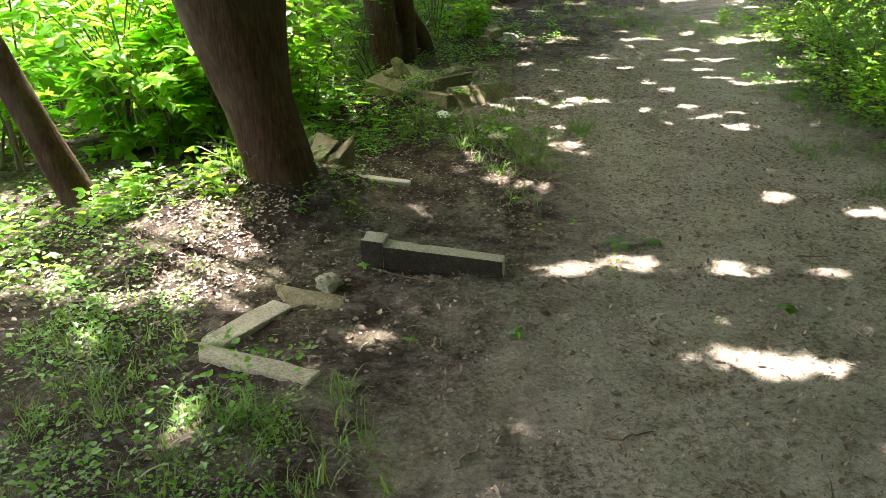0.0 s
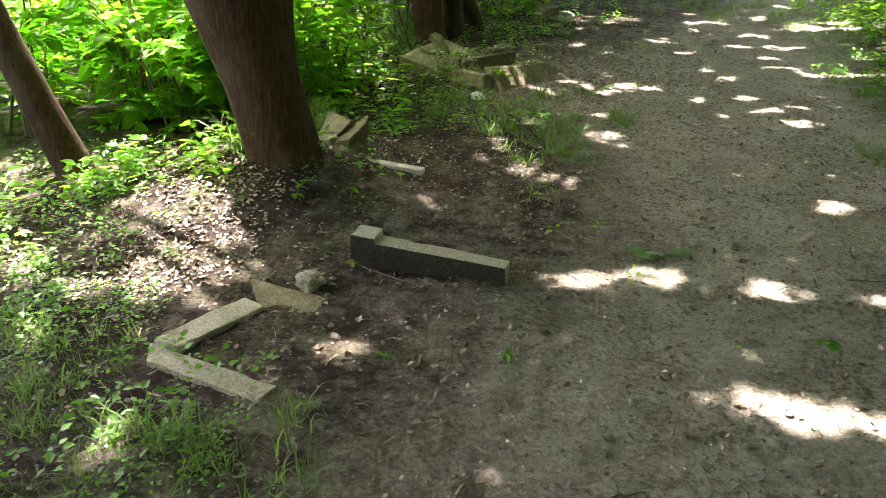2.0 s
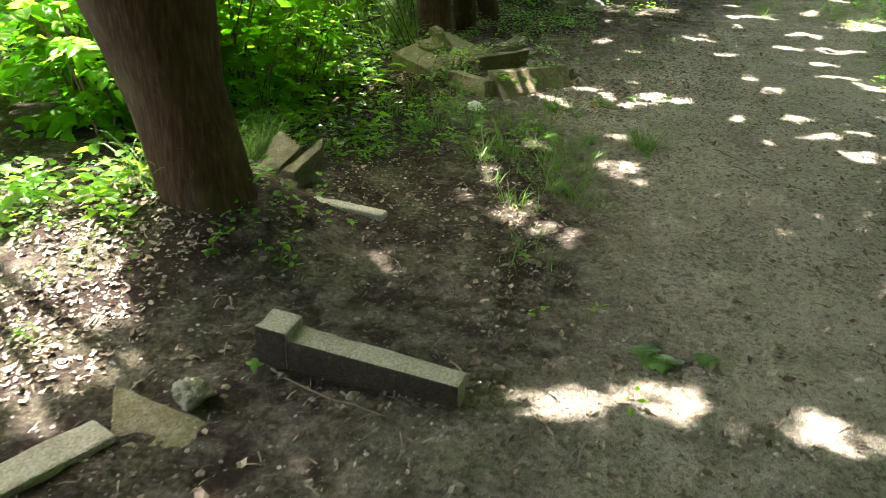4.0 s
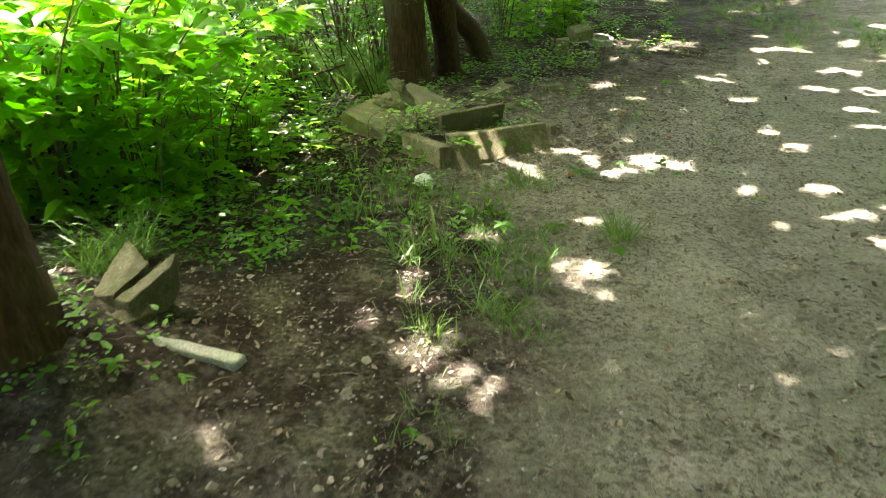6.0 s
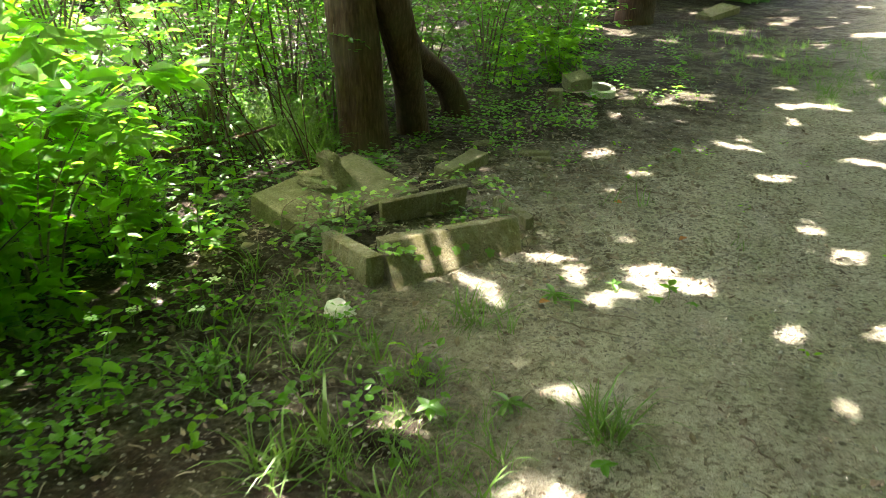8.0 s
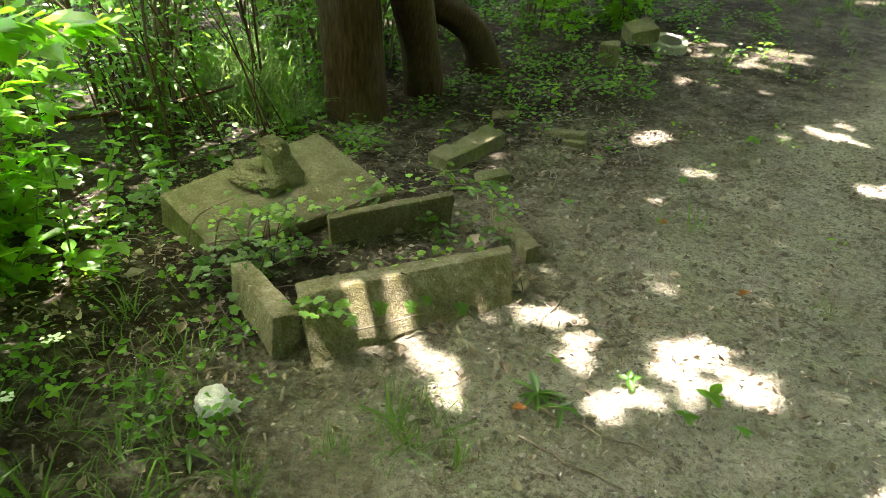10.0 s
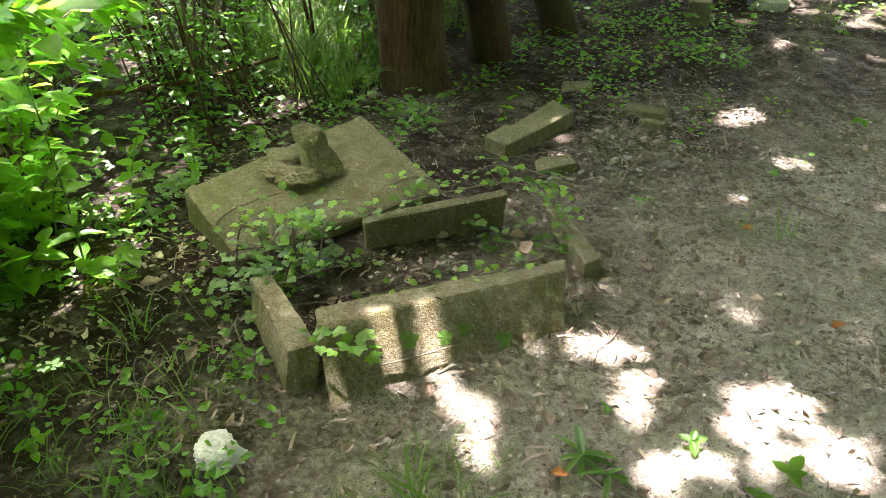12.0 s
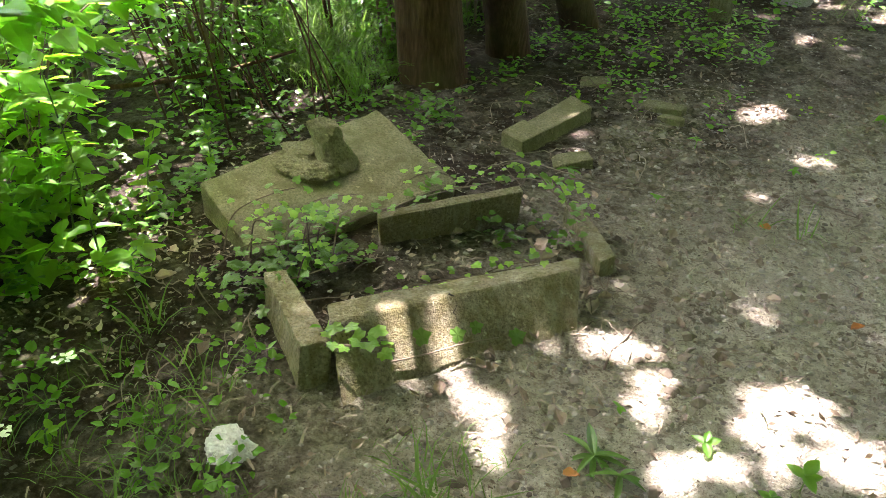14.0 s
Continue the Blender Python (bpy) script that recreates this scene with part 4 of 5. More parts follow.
grass([(0.2, 5.1, 0.75, 6.5, 650), (-0.2, 6.0, 0.5, 6.7, 380), (-0.55, 6.75, -0.15, 7.1, 130), (0.85, 8.3, 1.05, 8.5, 24), (0.25, 5.6, 0.7, 6.2, 240), (0.8, 6.1, 1.05, 6.4, 50), (0.35, 4.5, 0.6, 4.9, 110), (0.2, 6.7, 0.7, 7.05, 160), (1.0, 7.6, 1.8, 8.6, 90), (-0.6, 6.4, 0.0, 7.0, 220)], 32, 0.12, "tufts of grass at the edge of the path")
grass([(2.35, 4.6, 3.4, 5.7, 1400), (2.9, 5.6, 4.2, 8.0, 2600), (3.3, 8.0, 5.2, 12.0, 2400), (2.5, 11.3, 3.5, 13.2, 1100), (1.5, 13.0, 3.0, 17.0, 1500), (2.4, 12.8, 3.7, 15.5, 1800), (1.0, 11.0, 2.2, 13.0, 300)], 33, 0.12, "short green grass on the verge")
grass([(-1.25, 4.55, -0.75, 4.7, 260), (-1.0, 5.2, -0.95, 5.6, 300), (-1.9, 8.8, -0.8, 10.5, 5200)], 34, 0.3, "tall fine grass among the trees", 0.3, 0.4)

grass([(-2.0, 1.8, -0.95, 3.0, 3200), (-0.98, 1.7, -0.42, 2.62, 1500)], 35, 0.06, "fine short grass on the shaded soil", 0.9, 0.6)
grass([(-0.33, 6.15, -0.17, 6.35, 70), (0.18, 5.86, 0.32, 6.0, 60), (0.97, 6.14, 1.07, 6.24, 40), (0.35, 5.55, 0.5, 5.7, 55), (0.45, 5.3, 0.62, 5.45, 55), (0.36, 6.3, 0.46, 6.42, 50), (0.05, 5.75, 0.16, 5.85, 50)], 36, 0.2, "broad-bladed tufts of fresh grass", 0.8, 1.0)


# dry leaves, twigs and pebbles on the soil
def litter():
    p, rng = spots([(-2.6, 1.8, 0.4, 5.5, 2600), (-1.5, 5.5, 0.3, 9.5, 2600), (0.3, 5.5, 0.8, 9.5, 260), (0.2, 1.6, 3.0, 8.0, 3600), (-0.5, 9.0, 2.5, 13.0, 2600), (0.3, 1.8, 2.4, 6.5, 2600), (0.5, 7.4, 2.0, 10.0, 1500)], 41)
    base = on_ground(p) + np.array([0, 0, 0.002])
    n = len(base)
    along = np.column_stack([rng.normal(size=(n, 2)), rng.normal(0, 0.25, n)])
    up = np.column_stack([rng.normal(0, 0.35, (n, 2)), np.ones(n)])
    size = 0.009 + 0.04 * rng.uniform(size=n) ** 3
    ob = leaf_batch("leaf_litter", base, along, up, size, LITTER, None, "brown dry leaves scattered on the soil", wide=rng.uniform(0.4, 1.3, n), shape=(CURL, CURL_F))
    tagged(ob, category="leaf litter")
    p, rng = spots([(-2.1, 3.3, -0.95, 4.65, 900), (-1.4, 3.4, -0.8, 4.6, 900), (-1.2, 6.9, -0.5, 7.7, 260), (-0.1, 7.3, 0.5, 8.0, 120), (-2.4, 2.2, -1.0, 3.3, 160)], 46)
    base = on_ground(p) + np.array([0, 0, 0.004])
    n = len(base)
    along = np.column_stack([rng.normal(size=(n, 2)), rng.normal(0, 0.3, n)])
    up = np.column_stack([rng.normal(0, 0.4, (n, 2)), np.ones(n)])
    ob = leaf_batch("pale_litter", base, along, up, rng.uniform(0.012, 0.036, n), DRY, None, "pale curled dry leaves lying in the weeds", wide=rng.uniform(0.6, 1.4, n), shape=(CURL, CURL_F))
    tagged(ob, category="leaf litter")
    p, rng = spots([(-1.2, 1.6, 3.0, 6.0, 5200), (-0.2, 6.0, 3.0, 12.0, 4200), (-1.2, 5.0, 0.6, 9.0, 1600)], 42)
    base = on_ground(p)
    n = len(base)
    along = np.column_stack([rng.normal(size=(n, 2)), np.zeros(n)])
    up = np.tile([0.0, 0.0, 1.0], (n, 1))
    ob = leaf_batch("pebbles", base, along, up, 0.0025 + 0.009 * rng.uniform(size=n) ** 3, PEBBLE, None, "small pebbles and crumbs of soil", shape=(PEB, PEB_F))
    tagged(ob, category="pebbles")
    p, rng = spots([(-1.2, 1.6, 2.8, 6.0, 3600), (-1.0, 6.0, 2.6, 11.0, 4200), (0.3, 6.7, 2.0, 9.8, 13000)], 44)
    base = on_ground(p) - np.array([0, 0, 0.003])
    n = len(base)
    along = np.column_stack([rng.normal(size=(n, 2)), rng.normal(0, 0.2, n)])
    ob = leaf_batch("soil_clods", base, along, np.tile([0.0, 0.0, 1.0], (n, 1)), 0.0035 + 0.011 * rng.uniform(size=n) ** 3, CLOD, None, "loose crumbs and clods of dry soil", shape=(PEB, PEB_F))
    tagged(ob, category="soil")
    p, rng = spots([(0.2, 7.7, 1.0, 9.6, 700), (0.9, 7.8, 1.5, 9.8, 160), (0.3, 6.9, 1.0, 7.7, 160), (-0.6, 2.8, 0.5, 5.0, 260)], 47)
    base = on_ground(p) - np.array([0, 0, 0.005])
    n = len(base)
    along = np.column_stack([rng.normal(size=(n, 2)), rng.normal(0, 0.3, n)])
    up = np.column_stack([rng.normal(0, 0.3, (n, 2)), np.ones(n)])
    ob = leaf_batch("soil_lumps", base, along, up, 0.010 + 0.022 * rng.uniform(size=n) ** 2, LUMP, None, "dark lumps of loose soil turned up beside the grave", wide=rng.uniform(0.6, 1.2, n), shape=(PEB, PEB_F))
    tagged(ob, category="soil")
    p, rng = spots([(-0.8, 1.7, 2.4, 5.0, 7000), (-0.6, 5.0, 2.2, 7.0, 4000), (-0.6, 6.8, 2.0, 9.5, 8000)], 45)
    base = on_ground(p) + np.array([0, 0, 0.001])
    n = len(base)
    along = np.column_stack([rng.normal(size=(n, 2)), rng.normal(0, 0.4, n)])
    up = np.column_stack([rng.normal(0, 0.5, (n, 2)), np.ones(n)])
    ob = leaf_batch("soil_crumbs", base, along, up, rng.uniform(0.004, 0.011, n), GRIT, None, "fine dark and pale crumbs of litter on the soil", wide=rng.uniform(0.4, 1.2, n), shape=(CURL, CURL_F))
    tagged(ob, category="leaf litter")
    p, rng = spots([(-1.6, 1.8, 2.6, 6.0, 2200), (-1.0, 6.0, 2.4, 11.0, 3600)], 43)
    base = on_ground(p) + np.array([0, 0, 0.003])
    n = len(base)
    along = np.column_stack([rng.normal(size=(n, 2)), rng.normal(0, 0.1, n)])
    ob = leaf_batch("fine_twigs", base, along, np.tile([0.0, 0.0, 1.0], (n, 1)), rng.uniform(0.02, 0.09, n), STRAW, None, "bits of fine twig and straw on the soil", wide=rng.uniform(0.05, 0.12, n), shape=(BLADE, BLADE_F))
    tagged(ob, category="twigs")


litter()


def twig(x, y, a, length, r, seed, lift=0.0):
    rng = random.Random(seed)
    pts = []
    for i in range(7):
        u = i / 6 - 0.5
        px, py = x + math.cos(a) * u * length + rng.uniform(-0.015, 0.015), y + math.sin(a) * u * length + rng.uniform(-0.015, 0.015)
        pts.append((px, py, surface(px, py) + r + lift))
    ob = part("twig", tube(pts, np.linspace(r, r * 0.5, 7), 6), TWIG, smooth=True)
    tagged(ob, "thin dry brown twig lying on the soil", "twig", "twigs on the ground")


for i, (x, y, a, l) in enumerate(((-0.1, 3.53, -0.42, 0.5), (0.62, 2.3, 0.6, 0.16), (1.95, 3.5, 0.9, 0.14), (1.75, 3.75, 0.2, 0.15), (1.5, 5.9, 2.2, 0.22), (0.9, 6.9, -0.3, 0.3),
                                  (0.72, 7.6, 1.4, 0.3), (0.35, 8.5, 0.3, 0.3), (0.8, 9.0, 0.1, 0.25), (1.2, 8.7, -0.4, 0.2), (0.95, 7.05, -0.25, 0.35), (1.45, 6.2, -1.0, 0.2), (0.1, 2.2, 0.9, 0.15),
                                  (0.9, 9.6, 0.4, 0.35), (1.3, 9.3, 2.0, 0.25), (-0.6, 6.9, 0.5, 0.3), (-0.4, 8.9, 1.0, 0.35))):
    twig(x, y, a, l, 0.004, i)

# dead bough lying through the thicket
ob = part("dead_branch", tube(bezier([(-1.85, 7.86, 0.06), (-1.55, 8.15, 0.03), (-1.25, 8.42, 0.05), (-1.02, 8.66, 0.1)], 12), np.linspace(0.014, 0.007, 12), 8, 0.2), BARK, smooth=True)
tagged(ob, "bare dark dead branch lying across the thicket", "branch")


def sapling(pts, r, seed):
    ob = part("sapling", tube(bezier(pts, 14), np.linspace(r, r * 0.4, 14), 6, 0.1, seed), BARK, smooth=True)
    tagged(ob, "thin dark bare stem of a sapling", "sapling", "saplings behind the gravestone")


rnd = random.Random(9)
for i in range(7):
    x, y = rnd.uniform(-1.9, -0.75), rnd.uniform(8.3, 9.6)
    dx, dy = rnd.uniform(-0.35, 0.1), rnd.uniform(-0.2, 0.3)
    z = ground_z(x, y)
    sapling([(x, y, z - 0.05), (x + dx * 0.4, y + dy * 0.3, z + 0.5), (x + dx, y + dy, z + 1.3), (x + dx * 1.3, y + dy, z + 2.0)], rnd.uniform(0.007, 0.013), i)

# thin dark stems that fan out of the bushes behind the slab
for i in range(20):
    x, y = rnd.uniform(-1.4, -0.6), rnd.uniform(8.05, 8.75)
    dx, dy = rnd.uniform(-0.95, -0.2), rnd.uniform(-0.1, 0.35)
    h = rnd.uniform(0.5, 1.2)
    z = ground_z(x, y)
    sapling([(x, y, z - 0.05), (x + dx * 0.3, y + dy * 0.3, z + h * 0.4), (x + dx * 0.65, y + dy * 0.7, z + h * 0.75), (x + dx, y + dy, z + h)], rnd.uniform(0.0035, 0.006), 40 + i)


# ---- small plants that can be told apart ----
def fine_leaf(width, curl, droop, ragged, seed):
    """A leaf with a midrib, curled edges and an uneven outline."""
    rng = random.Random(seed)
    vs, fs = [], []
    for i in range(9):
        y = i / 8
        w = width * (math.sin(math.pi * min(0.995, 0.06 + 0.94 * y)) ** 0.7) * (1 - 0.35 * y) * (1 + rng.uniform(-ragged, ragged))
        for j in range(5):
            x = (j - 2) / 2
            vs.append((x * w, y + rng.uniform(-ragged, ragged) * 0.06, curl * x * x * (1 + 0.5 * math.sin(5 * y)) + 0.02 * abs(x) - droop * y * y + rng.uniform(-1, 1) * 0.02 * ragged))
    for i in range(8):
        for j in range(4):
            a = i * 5 + j
            fs.append((a, a + 1, a + 6, a + 5))
    return vs, fs


LOBE_MESH, OVATE_MESH, NARROW_MESH, DRY_MESH, FRESH_MESH, BROAD_MESH = (bpy.data.meshes.new(n) for n in ("lobed_leaf", "oval_leaf", "narrow_leaf", "dry_leaf", "fresh_leaf", "broad_leaf"))
for me, (vs, fs), mat in ((LOBE_MESH, (LOBED, LOBED_F), IVY), (OVATE_MESH, fine_leaf(0.3, 0.06, 0.15, 0.05, 1), LEAF), (NARROW_MESH, fine_leaf(0.11, 0.03, 0.3, 0.08, 2), IVY),
                          (DRY_MESH, fine_leaf(0.32, 0.22, -0.12, 0.3, 3), DRY), (FRESH_MESH, (LOBED, LOBED_F), FRESH), (BROAD_MESH, fine_leaf(0.34, 0.05, 0.2, 0.1, 6), LEAF_B)):
    me.from_pydata(vs, [], fs)
    me.materials.append(mat)


def leaf_part(parent, me, at, along, up, size, wide=1.0, name="leaf"):
    ob = new(name, me)
    ax, ay, az = axes(np.array([along], float), np.array([up], float))
    m = Matrix((tuple(ax[0] * size * wide), tuple(ay[0] * size), tuple(az[0] * size))).transposed().to_4x4()
    m.translation = Vector(at) - (parent.location if parent else Vector())
    ob.parent = parent
    ob.matrix_basis = m
    return ob


def vine(points, count, size, seed, label, up=(0.2, -0.3, 1.0), me=None):
    """A creeping stem with leaves on short stalks."""
    rng = random.Random(seed)
    line = bezier(points, 24)
    t = thing("ivy_vine", tuple(line[0]), label, "ivy", "ivy vines on the grave")
    part("stem", tube(rel([tuple(p) for p in line], line[0]), np.linspace(0.0028, 0.0014, 24), 5), TWIG, t, smooth=True)
    for i in range(count):
        p = line[min(23, int((i + 0.7) / count * 23))]
        q = line[min(23, int((i + 0.7) / count * 23) + 1)] - line[max(0, int((i + 0.7) / count * 23) - 1)]
        side = Vector((q[1], -q[0], 0)).normalized() * (1 if i % 2 else -1)
        a = side + Vector((rng.uniform(-0.5, 0.5), rng.uniform(-0.5, 0.5), rng.uniform(-0.1, 0.5)))
        at = Vector(p) + side * rng.uniform(0.005, 0.03) + Vector((0, 0, rng.uniform(0.006, 0.03)))
        u = Vector(up) + Vector((rng.uniform(-0.4, 0.4), rng.uniform(-0.4, 0.4), 0))
        leaf_part(t, me or LOBE_MESH, at, a, u, size * rng.uniform(0.6, 1.15))
    return t


IV = "green ivy vine with lobed leaves creeping over the grave"
vine([(-0.48, 7.30, -0.08), (-0.40, 7.40, 0.0), (-0.25, 7.52, 0.0), (-0.12, 7.66, 0.04), (0.02, 7.80, 0.05)], 17, 0.033, 1, IV)
vine([(-0.42, 7.33, -0.08), (-0.33, 7.46, 0.0), (-0.30, 7.62, 0.06), (-0.22, 7.78, 0.03)], 12, 0.034, 2, IV)
vine([(-0.30, 7.30, -0.02), (-0.20, 7.36, -0.03), (-0.12, 7.50, -0.04), (-0.02, 7.62, -0.06)], 14, 0.034, 3, IV)
vine([(-0.12, 7.70, 0.03), (0.0, 7.84, 0.045), (0.12, 7.98, 0.045), (0.26, 8.10, 0.04), (0.36, 8.10, 0.0)], 15, 0.034, 4, IV)
vine([(0.30, 8.15, -0.02), (0.36, 8.10, 0.03), (0.42, 8.02, 0.0), (0.48, 8.04, -0.05)], 13, 0.03, 5, IV)
vine([(0.0, 7.42, -0.08), (0.12, 7.5, -0.05), (0.28, 7.62, -0.04), (0.42, 7.75, -0.04)], 9, 0.032, 6, IV)
vine([(-0.50, 7.42, -0.06), (-0.52, 7.52, 0.02), (-0.44, 7.62, 0.06), (-0.36, 7.64, 0.09)], 7, 0.035, 7, IV)
vine([(-0.27, 7.24, -0.08), (-0.22, 7.16, -0.06), (-0.14, 7.1, -0.08)], 6, 0.033, 8, IV)
FI = "fresh light green ivy with thin bare stems over the grave"
for i in range(12):
    # stems that rise out of the mass at the foot of the slab and nod over it
    x, y = rnd.uniform(-0.46, -0.12), rnd.uniform(7.36, 7.62)
    a, l, h = rnd.uniform(-0.3, 2.9), rnd.uniform(0.08, 0.17), rnd.uniform(0.05, 0.13)
    z = -0.05
    vine([(x, y, z), (x + 0.3 * l * math.cos(a), y + 0.3 * l * math.sin(a), z + h), (x + 0.7 * l * math.cos(a), y + 0.7 * l * math.sin(a), z + h * 1.15), (x + l * math.cos(a), y + l * math.sin(a), z + h * 0.9)],
         rnd.randint(6, 11), rnd.uniform(0.024, 0.036), 100 + i, FI, me=FRESH_MESH if i % 3 else LOBE_MESH)
for i, pts in enumerate(([(-0.08, 7.74, 0.03), (0.02, 7.86, 0.06), (0.12, 7.96, 0.05), (0.2, 8.06, 0.06)], [(0.05, 8.0, 0.0), (0.1, 8.06, 0.05), (0.18, 8.12, 0.07), (0.24, 8.1, 0.05)],
                         [(0.2, 8.12, 0.02), (0.27, 8.12, 0.05), (0.34, 8.08, 0.02), (0.4, 8.1, -0.03)], [(0.36, 8.22, -0.06), (0.4, 8.15, 0.0), (0.45, 8.08, -0.02), (0.5, 8.06, -0.06)],
                         [(-0.02, 8.12, -0.04), (-0.06, 8.06, 0.01), (-0.1, 7.98, 0.03), (-0.12, 7.9, 0.03)], [(0.26, 7.62, -0.06), (0.33, 7.66, -0.02), (0.4, 7.7, -0.01), (0.46, 7.74, -0.02)],
                         [(0.12, 7.42, -0.05), (0.2, 7.46, 0.0), (0.28, 7.54, 0.0), (0.36, 7.6, -0.01)], [(-0.5, 7.3, -0.1), (-0.46, 7.24, -0.05), (-0.4, 7.2, -0.06), (-0.33, 7.18, -0.1)])):
    vine(pts, 9, 0.03, 130 + i, FI, me=FRESH_MESH)
FACE = (0.55, -0.6, 0.75)
vine([kerb_face(-0.03, 0.25, 0.01), kerb_face(0.06, 0.32, 0.03), kerb_face(0.14, 0.4, 0.03), kerb_face(0.2, 0.5, 0.02)], 13, 0.048, 9, "fresh ivy sprig hanging over the front kerb", FACE, FRESH_MESH)
t = vine([kerb_face(0.2, 0.6, 0.006), kerb_face(0.34, 0.62, 0.008), kerb_face(0.48, 0.62, 0.008), kerb_face(0.63, 0.66, 0.008)], 0, 0.05, 10, "thin ivy runner with a few sunlit leaves along the kerb", FACE)
for u, v, s in ((0.29, 0.42, 0.05), (0.43, 0.5, 0.045), (0.51, 0.47, 0.038), (0.67, 0.72, 0.05)):
    leaf_part(t, LOBE_MESH, kerb_face(u, v, 0.03), (0.5, 0.6, 0.1), FACE, s)


def seedling(x, y, leaves, size, high, seed, label, me=None, tilt=0.4):
    rng = random.Random(seed)
    z = surface(x, y)
    t = thing("seedling", (x, y, z), label, "seedling")
    part("stem", tube([(0, 0, -0.01), (0.004, 0.003, high * 0.5), (0.0, 0.006, high)], [0.002, 0.0016, 0.001], 5), GRASS, t)
    for i in range(leaves):
        a = rng.uniform(0, 0.6) + 2.4 * i
        at = Vector((x, y, z + high * (0.6 + 0.4 * (i + 1) / leaves)))
        leaf_part(t, me or OVATE_MESH, at, (math.cos(a), math.sin(a), rng.uniform(-tilt, tilt)), (rng.uniform(-0.3, 0.3), rng.uniform(-0.3, 0.3), 1), size * rng.uniform(0.7, 1.1), 1.15)


SE = "small light green seedling in trodden soil"
for i, (x, y, n, sz, h) in enumerate(((1.22, 7.24, 4, 0.05, 0.06), (1.16, 7.16, 4, 0.045, 0.04), (1.0, 7.28, 4, 0.04, 0.03), (1.3, 7.16, 3, 0.04, 0.04), (0.78, 7.32, 3, 0.03, 0.02), (1.36, 9.6, 5, 0.05, 0.05),
                                        (0.66, 9.0, 4, 0.04, 0.05), (1.05, 8.9, 4, 0.035, 0.02), (-0.3, 4.62, 4, 0.04, 0.05), (-0.5, 4.58, 5, 0.045, 0.06), (-0.12, 2.95, 3, 0.04, 0.03), (0.3, 2.95, 4, 0.04, 0.03),
                                        (0.42, 4.55, 5, 0.04, 0.04), (1.43, 3.2, 6, 0.06, 0.02), (1.9, 2.95, 6, 0.06, 0.03), (0.48, 6.15, 6, 0.06, 0.06), (0.3, 6.35, 5, 0.05, 0.05), (-0.36, 3.60, 4, 0.035, 0.04),
                                        (-0.75, 4.2, 4, 0.035, 0.03), (1.0, 6.0, 5, 0.05, 0.04), (0.62, 8.45, 4, 0.04, 0.03))):
    seedling(x, y, n, sz, h, i, SE)
for i, (x, y) in enumerate(((0.84, 3.98), (0.93, 3.93), (1.04, 3.95), (0.88, 3.9))):
    seedling(x, y, 3, 0.065, 0.02, 40 + i, "flat maple seedling with lobed leaves on the path", LOBE_MESH, 0.1)
# plantain rosettes
for i, (x, y, n, sz) in enumerate(((0.77, 7.13, 9, 0.1), (0.84, 7.1, 6, 0.08), (0.2, 8.42, 7, 0.11), (0.26, 8.55, 5, 0.09), (0.02, 6.6, 7, 0.07), (0.7, 6.28, 8, 0.09))):
    seedling(x, y, n, sz, 0.015, 60 + i, "low rosette of narrow green leaves", NARROW_MESH, 0.3)


# upright leafy plants at the edge of the undergrowth
def sprig(x, y, high, pairs, leaf, seed, label, bow=0.1):
    """A bowed stem with opposite leaves, larger below."""
    rng = random.Random(seed)
    z = surface(x, y)
    a = rng.uniform(0, 6.28)
    t = thing("leafy_plant", (x, y, z), label, "wild plant")
    line = bezier([(0, 0, -0.02), (bow * 0.2 * math.cos(a), bow * 0.2 * math.sin(a), high * 0.5), (bow * math.cos(a), bow * math.sin(a), high)], 12)
    part("stem", tube(line, np.linspace(0.004, 0.0015, 12), 6), GRASS, t, smooth=True)
    for i in range(pairs):
        u = 0.25 + 0.75 * i / max(1, pairs - 1)
        p = Vector(line[min(11, int(u * 11))]) + Vector((x, y, z))
        b = a + i * 1.57 + rng.uniform(-0.3, 0.3)
        for k in (0, math.pi):
            leaf_part(t, BROAD_MESH, p, (math.cos(b + k), math.sin(b + k), rng.uniform(-0.1, 0.35)), (rng.uniform(-0.3, 0.3), rng.uniform(-0.3, 0.3), 1), leaf * (1.1 - 0.55 * u) * rng.uniform(0.8, 1.15))


for i, (x, y, h, n, lf) in enumerate(((-0.8, 7.22, 0.72, 9, 0.085), (-0.95, 7.1, 0.16, 4, 0.16), (-0.72, 7.25, 0.14, 3, 0.15), (-1.05, 7.35, 0.3, 5, 0.12), (-0.48, 5.95, 0.3, 7, 0.08), (-0.6, 6.1, 0.22, 6, 0.07), (-0.9, 6.85, 0.35, 6, 0.1),
                                      (-0.28, 6.3, 0.16, 5, 0.06), (-0.75, 6.55, 0.26, 6, 0.08), (-1.0, 6.3, 0.4, 7, 0.1), (-0.55, 5.75, 0.15, 5, 0.06), (-1.15, 6.0, 0.5, 8, 0.12), (0.4, 6.42, 0.1, 3, 0.07), (-0.95, 7.6, 0.28, 6, 0.09),
                                      (-0.15, 5.85, 0.12, 4, 0.055), (-0.42, 6.62, 0.12, 4, 0.05), (-1.0, 8.0, 0.25, 5, 0.08), (0.1, 9.25, 0.1, 4, 0.05), (-0.1, 9.0, 0.12, 4, 0.05), (0.3, 9.9, 0.14, 5, 0.055), (0.55, 10.2, 0.14, 5, 0.055), (-0.5, 4.3, 0.08, 3, 0.05), (-0.75, 4.25, 0.1, 4, 0.05))):
    sprig(x, y, h, n, lf, i, "upright wild plant with paired green leaves")


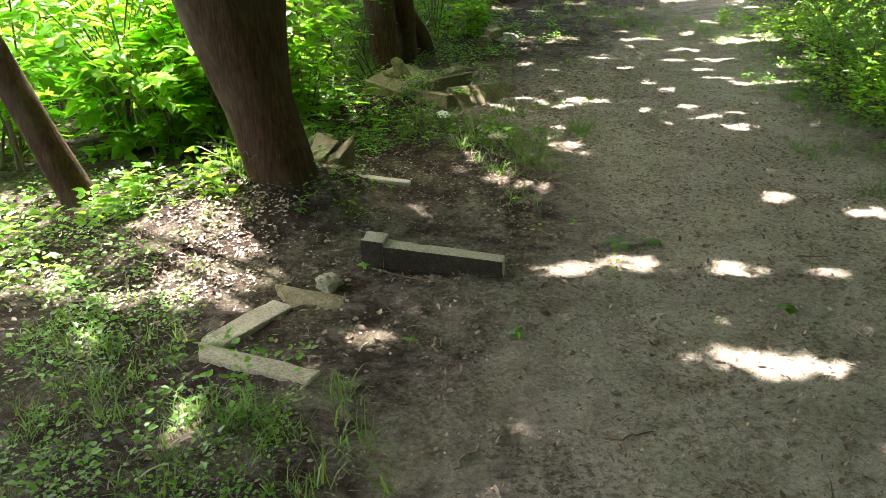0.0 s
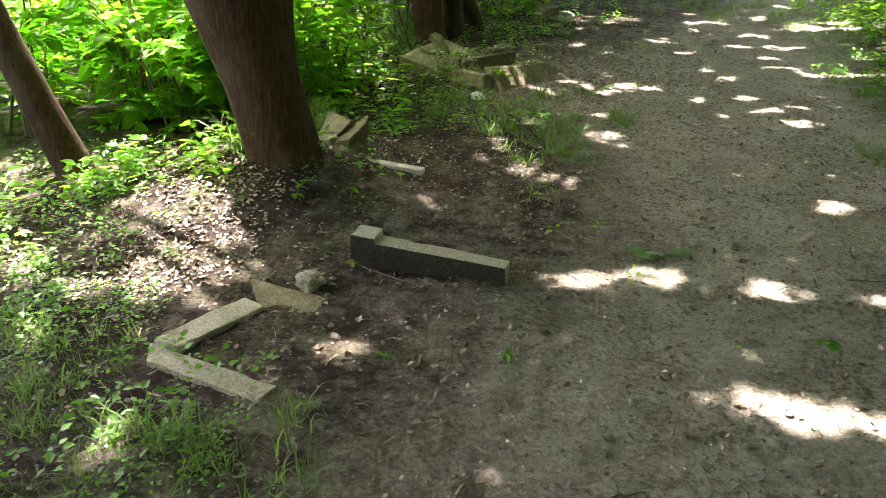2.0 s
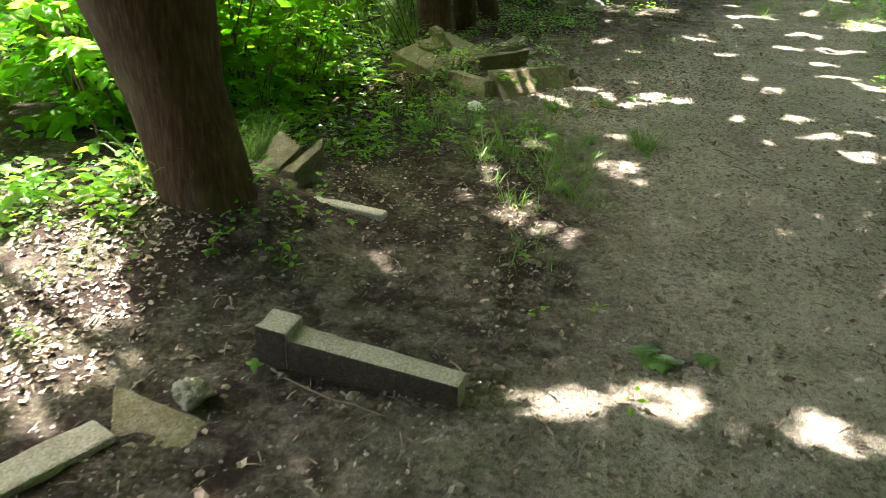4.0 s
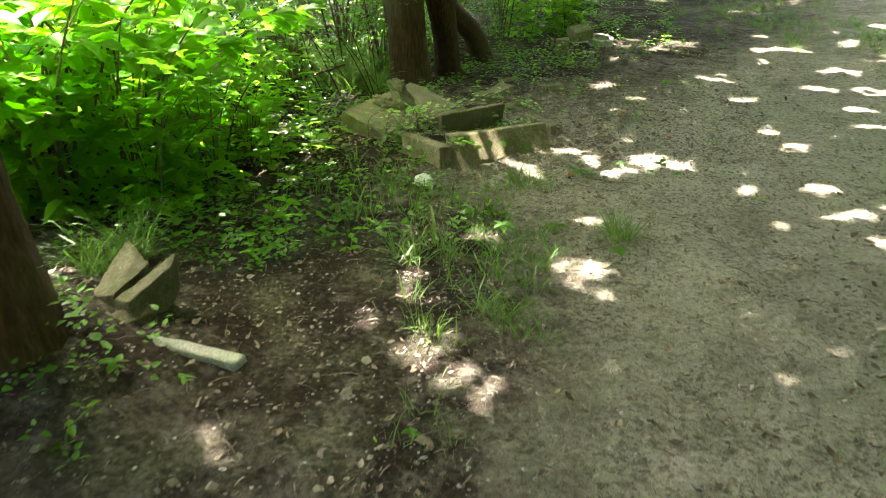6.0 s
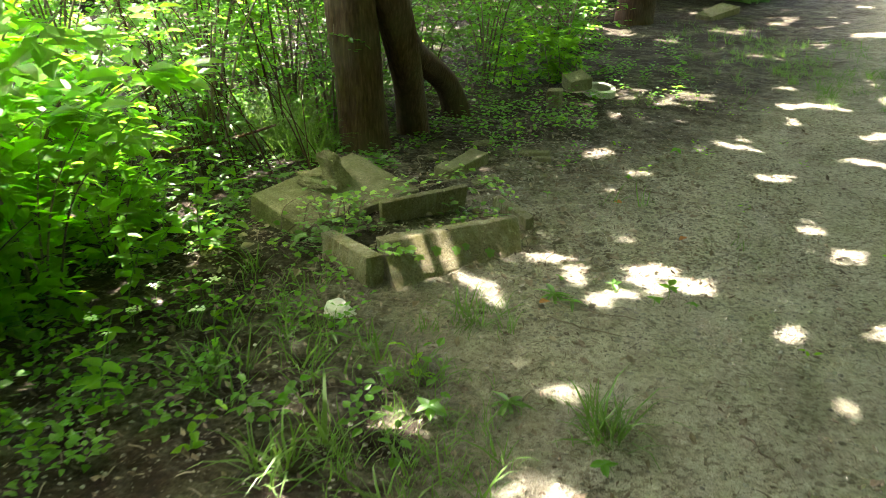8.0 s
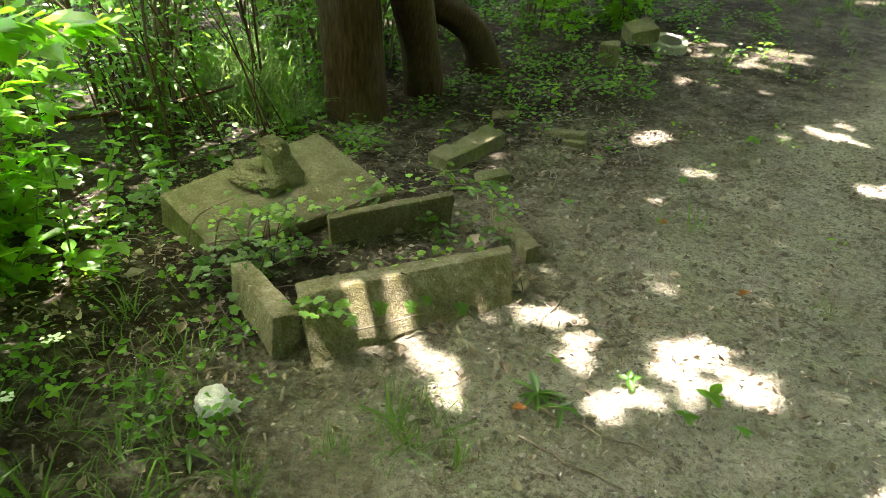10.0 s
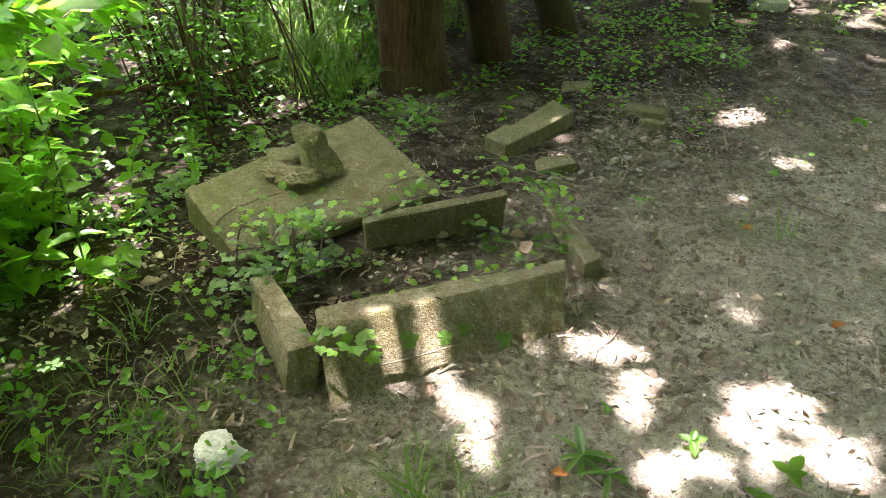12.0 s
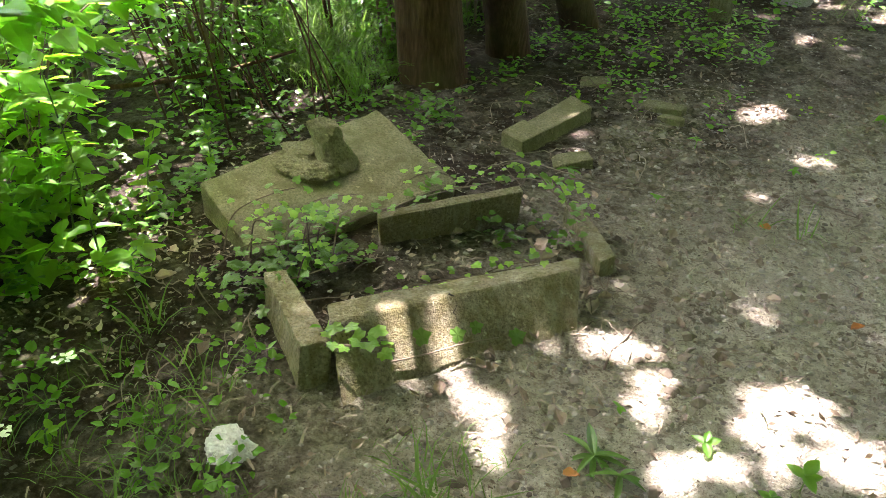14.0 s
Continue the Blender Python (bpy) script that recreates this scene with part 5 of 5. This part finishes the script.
# white flower heads among the herbs
def flower(x, y, high, seed):
    rng = random.Random(seed)
    z = surface(x, y)
    t = thing("white_flower", (x, y, z), "small flat white flower head on a green stalk", "flower", "white flowers among the herbs")
    part("stalk", tube([(0, 0, -0.01), (0.006, 0, high * 0.6), (0.01, 0.004, high)], [0.002, 0.0016, 0.0014], 5), GRASS, t)
    n = 16
    pos = np.array([(0.01 + rng.gauss(0, 0.012), 0.004 + rng.gauss(0, 0.012), high + rng.uniform(0, 0.006)) for _ in range(n)])
    al = np.array([(rng.gauss(0, 1), rng.gauss(0, 1), 0.1) for _ in range(n)])
    ax, ay, az = axes(al, np.tile([0.0, 0.0, 1.0], (n, 1)))
    part("head", scatter("head", OVATE, OVATE_F, pos, ax, ay, az, np.full(n, 0.016), np.full(n, 1.5)), PETAL, t, "white petals")


for i, (x, y, h) in enumerate(((-0.74, 6.72, 0.07), (-0.55, 6.82, 0.07), (-0.82, 6.4, 0.08), (-0.72, 6.52, 0.07), (-0.68, 6.3, 0.08), (-0.49, 6.55, 0.08))):
    flower(x, y, h, i)


# single dry leaves that stand out
def dry_leaf(x, y, size, mat, label, seed, lift=0.006):
    rng = random.Random(seed)
    a = rng.uniform(0, 6.28)
    ob = leaf_part(None, DRY_MESH if mat is DRY else ORANGE_MESH, (x, y, surface(x, y) + lift), (math.cos(a), math.sin(a), 0.15), (rng.uniform(-0.3, 0.3), rng.uniform(-0.3, 0.3), 1), size, 1.1, "dry_leaf")
    tagged(ob, label, "dry leaf", "dry leaves on the soil")


ORANGE_MESH = DRY_MESH.copy()
ORANGE_MESH.materials.clear()
ORANGE_MESH.materials.append(ORANGE)
rnd = random.Random(17)
for i, (x, y, sz) in enumerate(((0.33, 7.95, 0.1), (0.38, 7.88, 0.07), (0.28, 8.02, 0.06), (0.56, 7.78, 0.05), (0.6, 7.7, 0.06), (0.63, 7.82, 0.05), (0.43, 7.33, 0.05), (0.36, 7.16, 0.05), (0.72, 8.22, 0.05), (0.75, 8.05, 0.04),
                                (1.1, 8.0, 0.05), (0.5, 7.5, 0.045), (0.64, 7.95, 0.04), (-0.28, 7.02, 0.05), (-0.62, 7.25, 0.06), (-0.7, 7.4, 0.05), (0.67, 7.2, 0.05), (1.02, 7.62, 0.04), (0.24, 6.92, 0.04), (0.1, 7.9, 0.05))):
    dry_leaf(x, y, sz, DRY, "pale curled dry leaf on the soil", i)
for i, (x, y) in enumerate(((1.02, 8.42), (0.72, 7.05), (1.3, 7.95))):
    dry_leaf(x, y, 0.04, ORANGE, "orange-brown fallen leaf on grey soil", 30 + i)


# bare roots and runners by the end of the grave and across the soil behind it
def runner(pts, r, seed):
    rng = random.Random(seed)
    line = [(p[0], p[1], surface(p[0], p[1]) + p[2] + rng.uniform(0.0, 0.012)) for p in bezier(pts, 14)]
    ob = part("runner", tube(line, np.linspace(r, r * 0.5, 14), 5), STRAW if seed % 2 else TWIG, smooth=True)
    tagged(ob, "thin bare woody runner over the soil", "runner", "bare runners on the soil")


rnd = random.Random(23)
for i in range(34):
    x, y = rnd.uniform(-0.5, 1.1), rnd.uniform(8.25, 9.7)
    a, l = rnd.uniform(0, 6.28), rnd.uniform(0.15, 0.45)
    runner([(x, y, 0.0), (x + math.cos(a) * l * 0.5 + rnd.uniform(-0.06, 0.06), y + math.sin(a) * l * 0.5 + rnd.uniform(-0.06, 0.06), rnd.uniform(0.0, 0.05)), (x + math.cos(a) * l, y + math.sin(a) * l, 0.0)], rnd.uniform(0.0015, 0.003), i)
for i in range(22):
    x, y = rnd.uniform(-1.0, -0.2), rnd.uniform(6.9, 7.5)
    a, l = rnd.uniform(0, 6.28), rnd.uniform(0.12, 0.35)
    runner([(x, y, 0.0), (x + math.cos(a) * l * 0.5 + rnd.uniform(-0.05, 0.05), y + math.sin(a) * l * 0.5, rnd.uniform(0.0, 0.05)), (x + math.cos(a) * l, y + math.sin(a) * l, 0.0)], rnd.uniform(0.0015, 0.003), 50 + i)
for i in range(10):
    x, y = rnd.uniform(0.52, 0.66), rnd.uniform(7.6, 7.85)
    a, l = rnd.uniform(0, 6.28), rnd.uniform(0.06, 0.16)
    runner([(x, y, 0.0), (x + math.cos(a) * l * 0.5, y + math.sin(a) * l * 0.5, 0.03), (x + math.cos(a) * l, y + math.sin(a) * l, 0.0)], 0.0018, 80 + i)
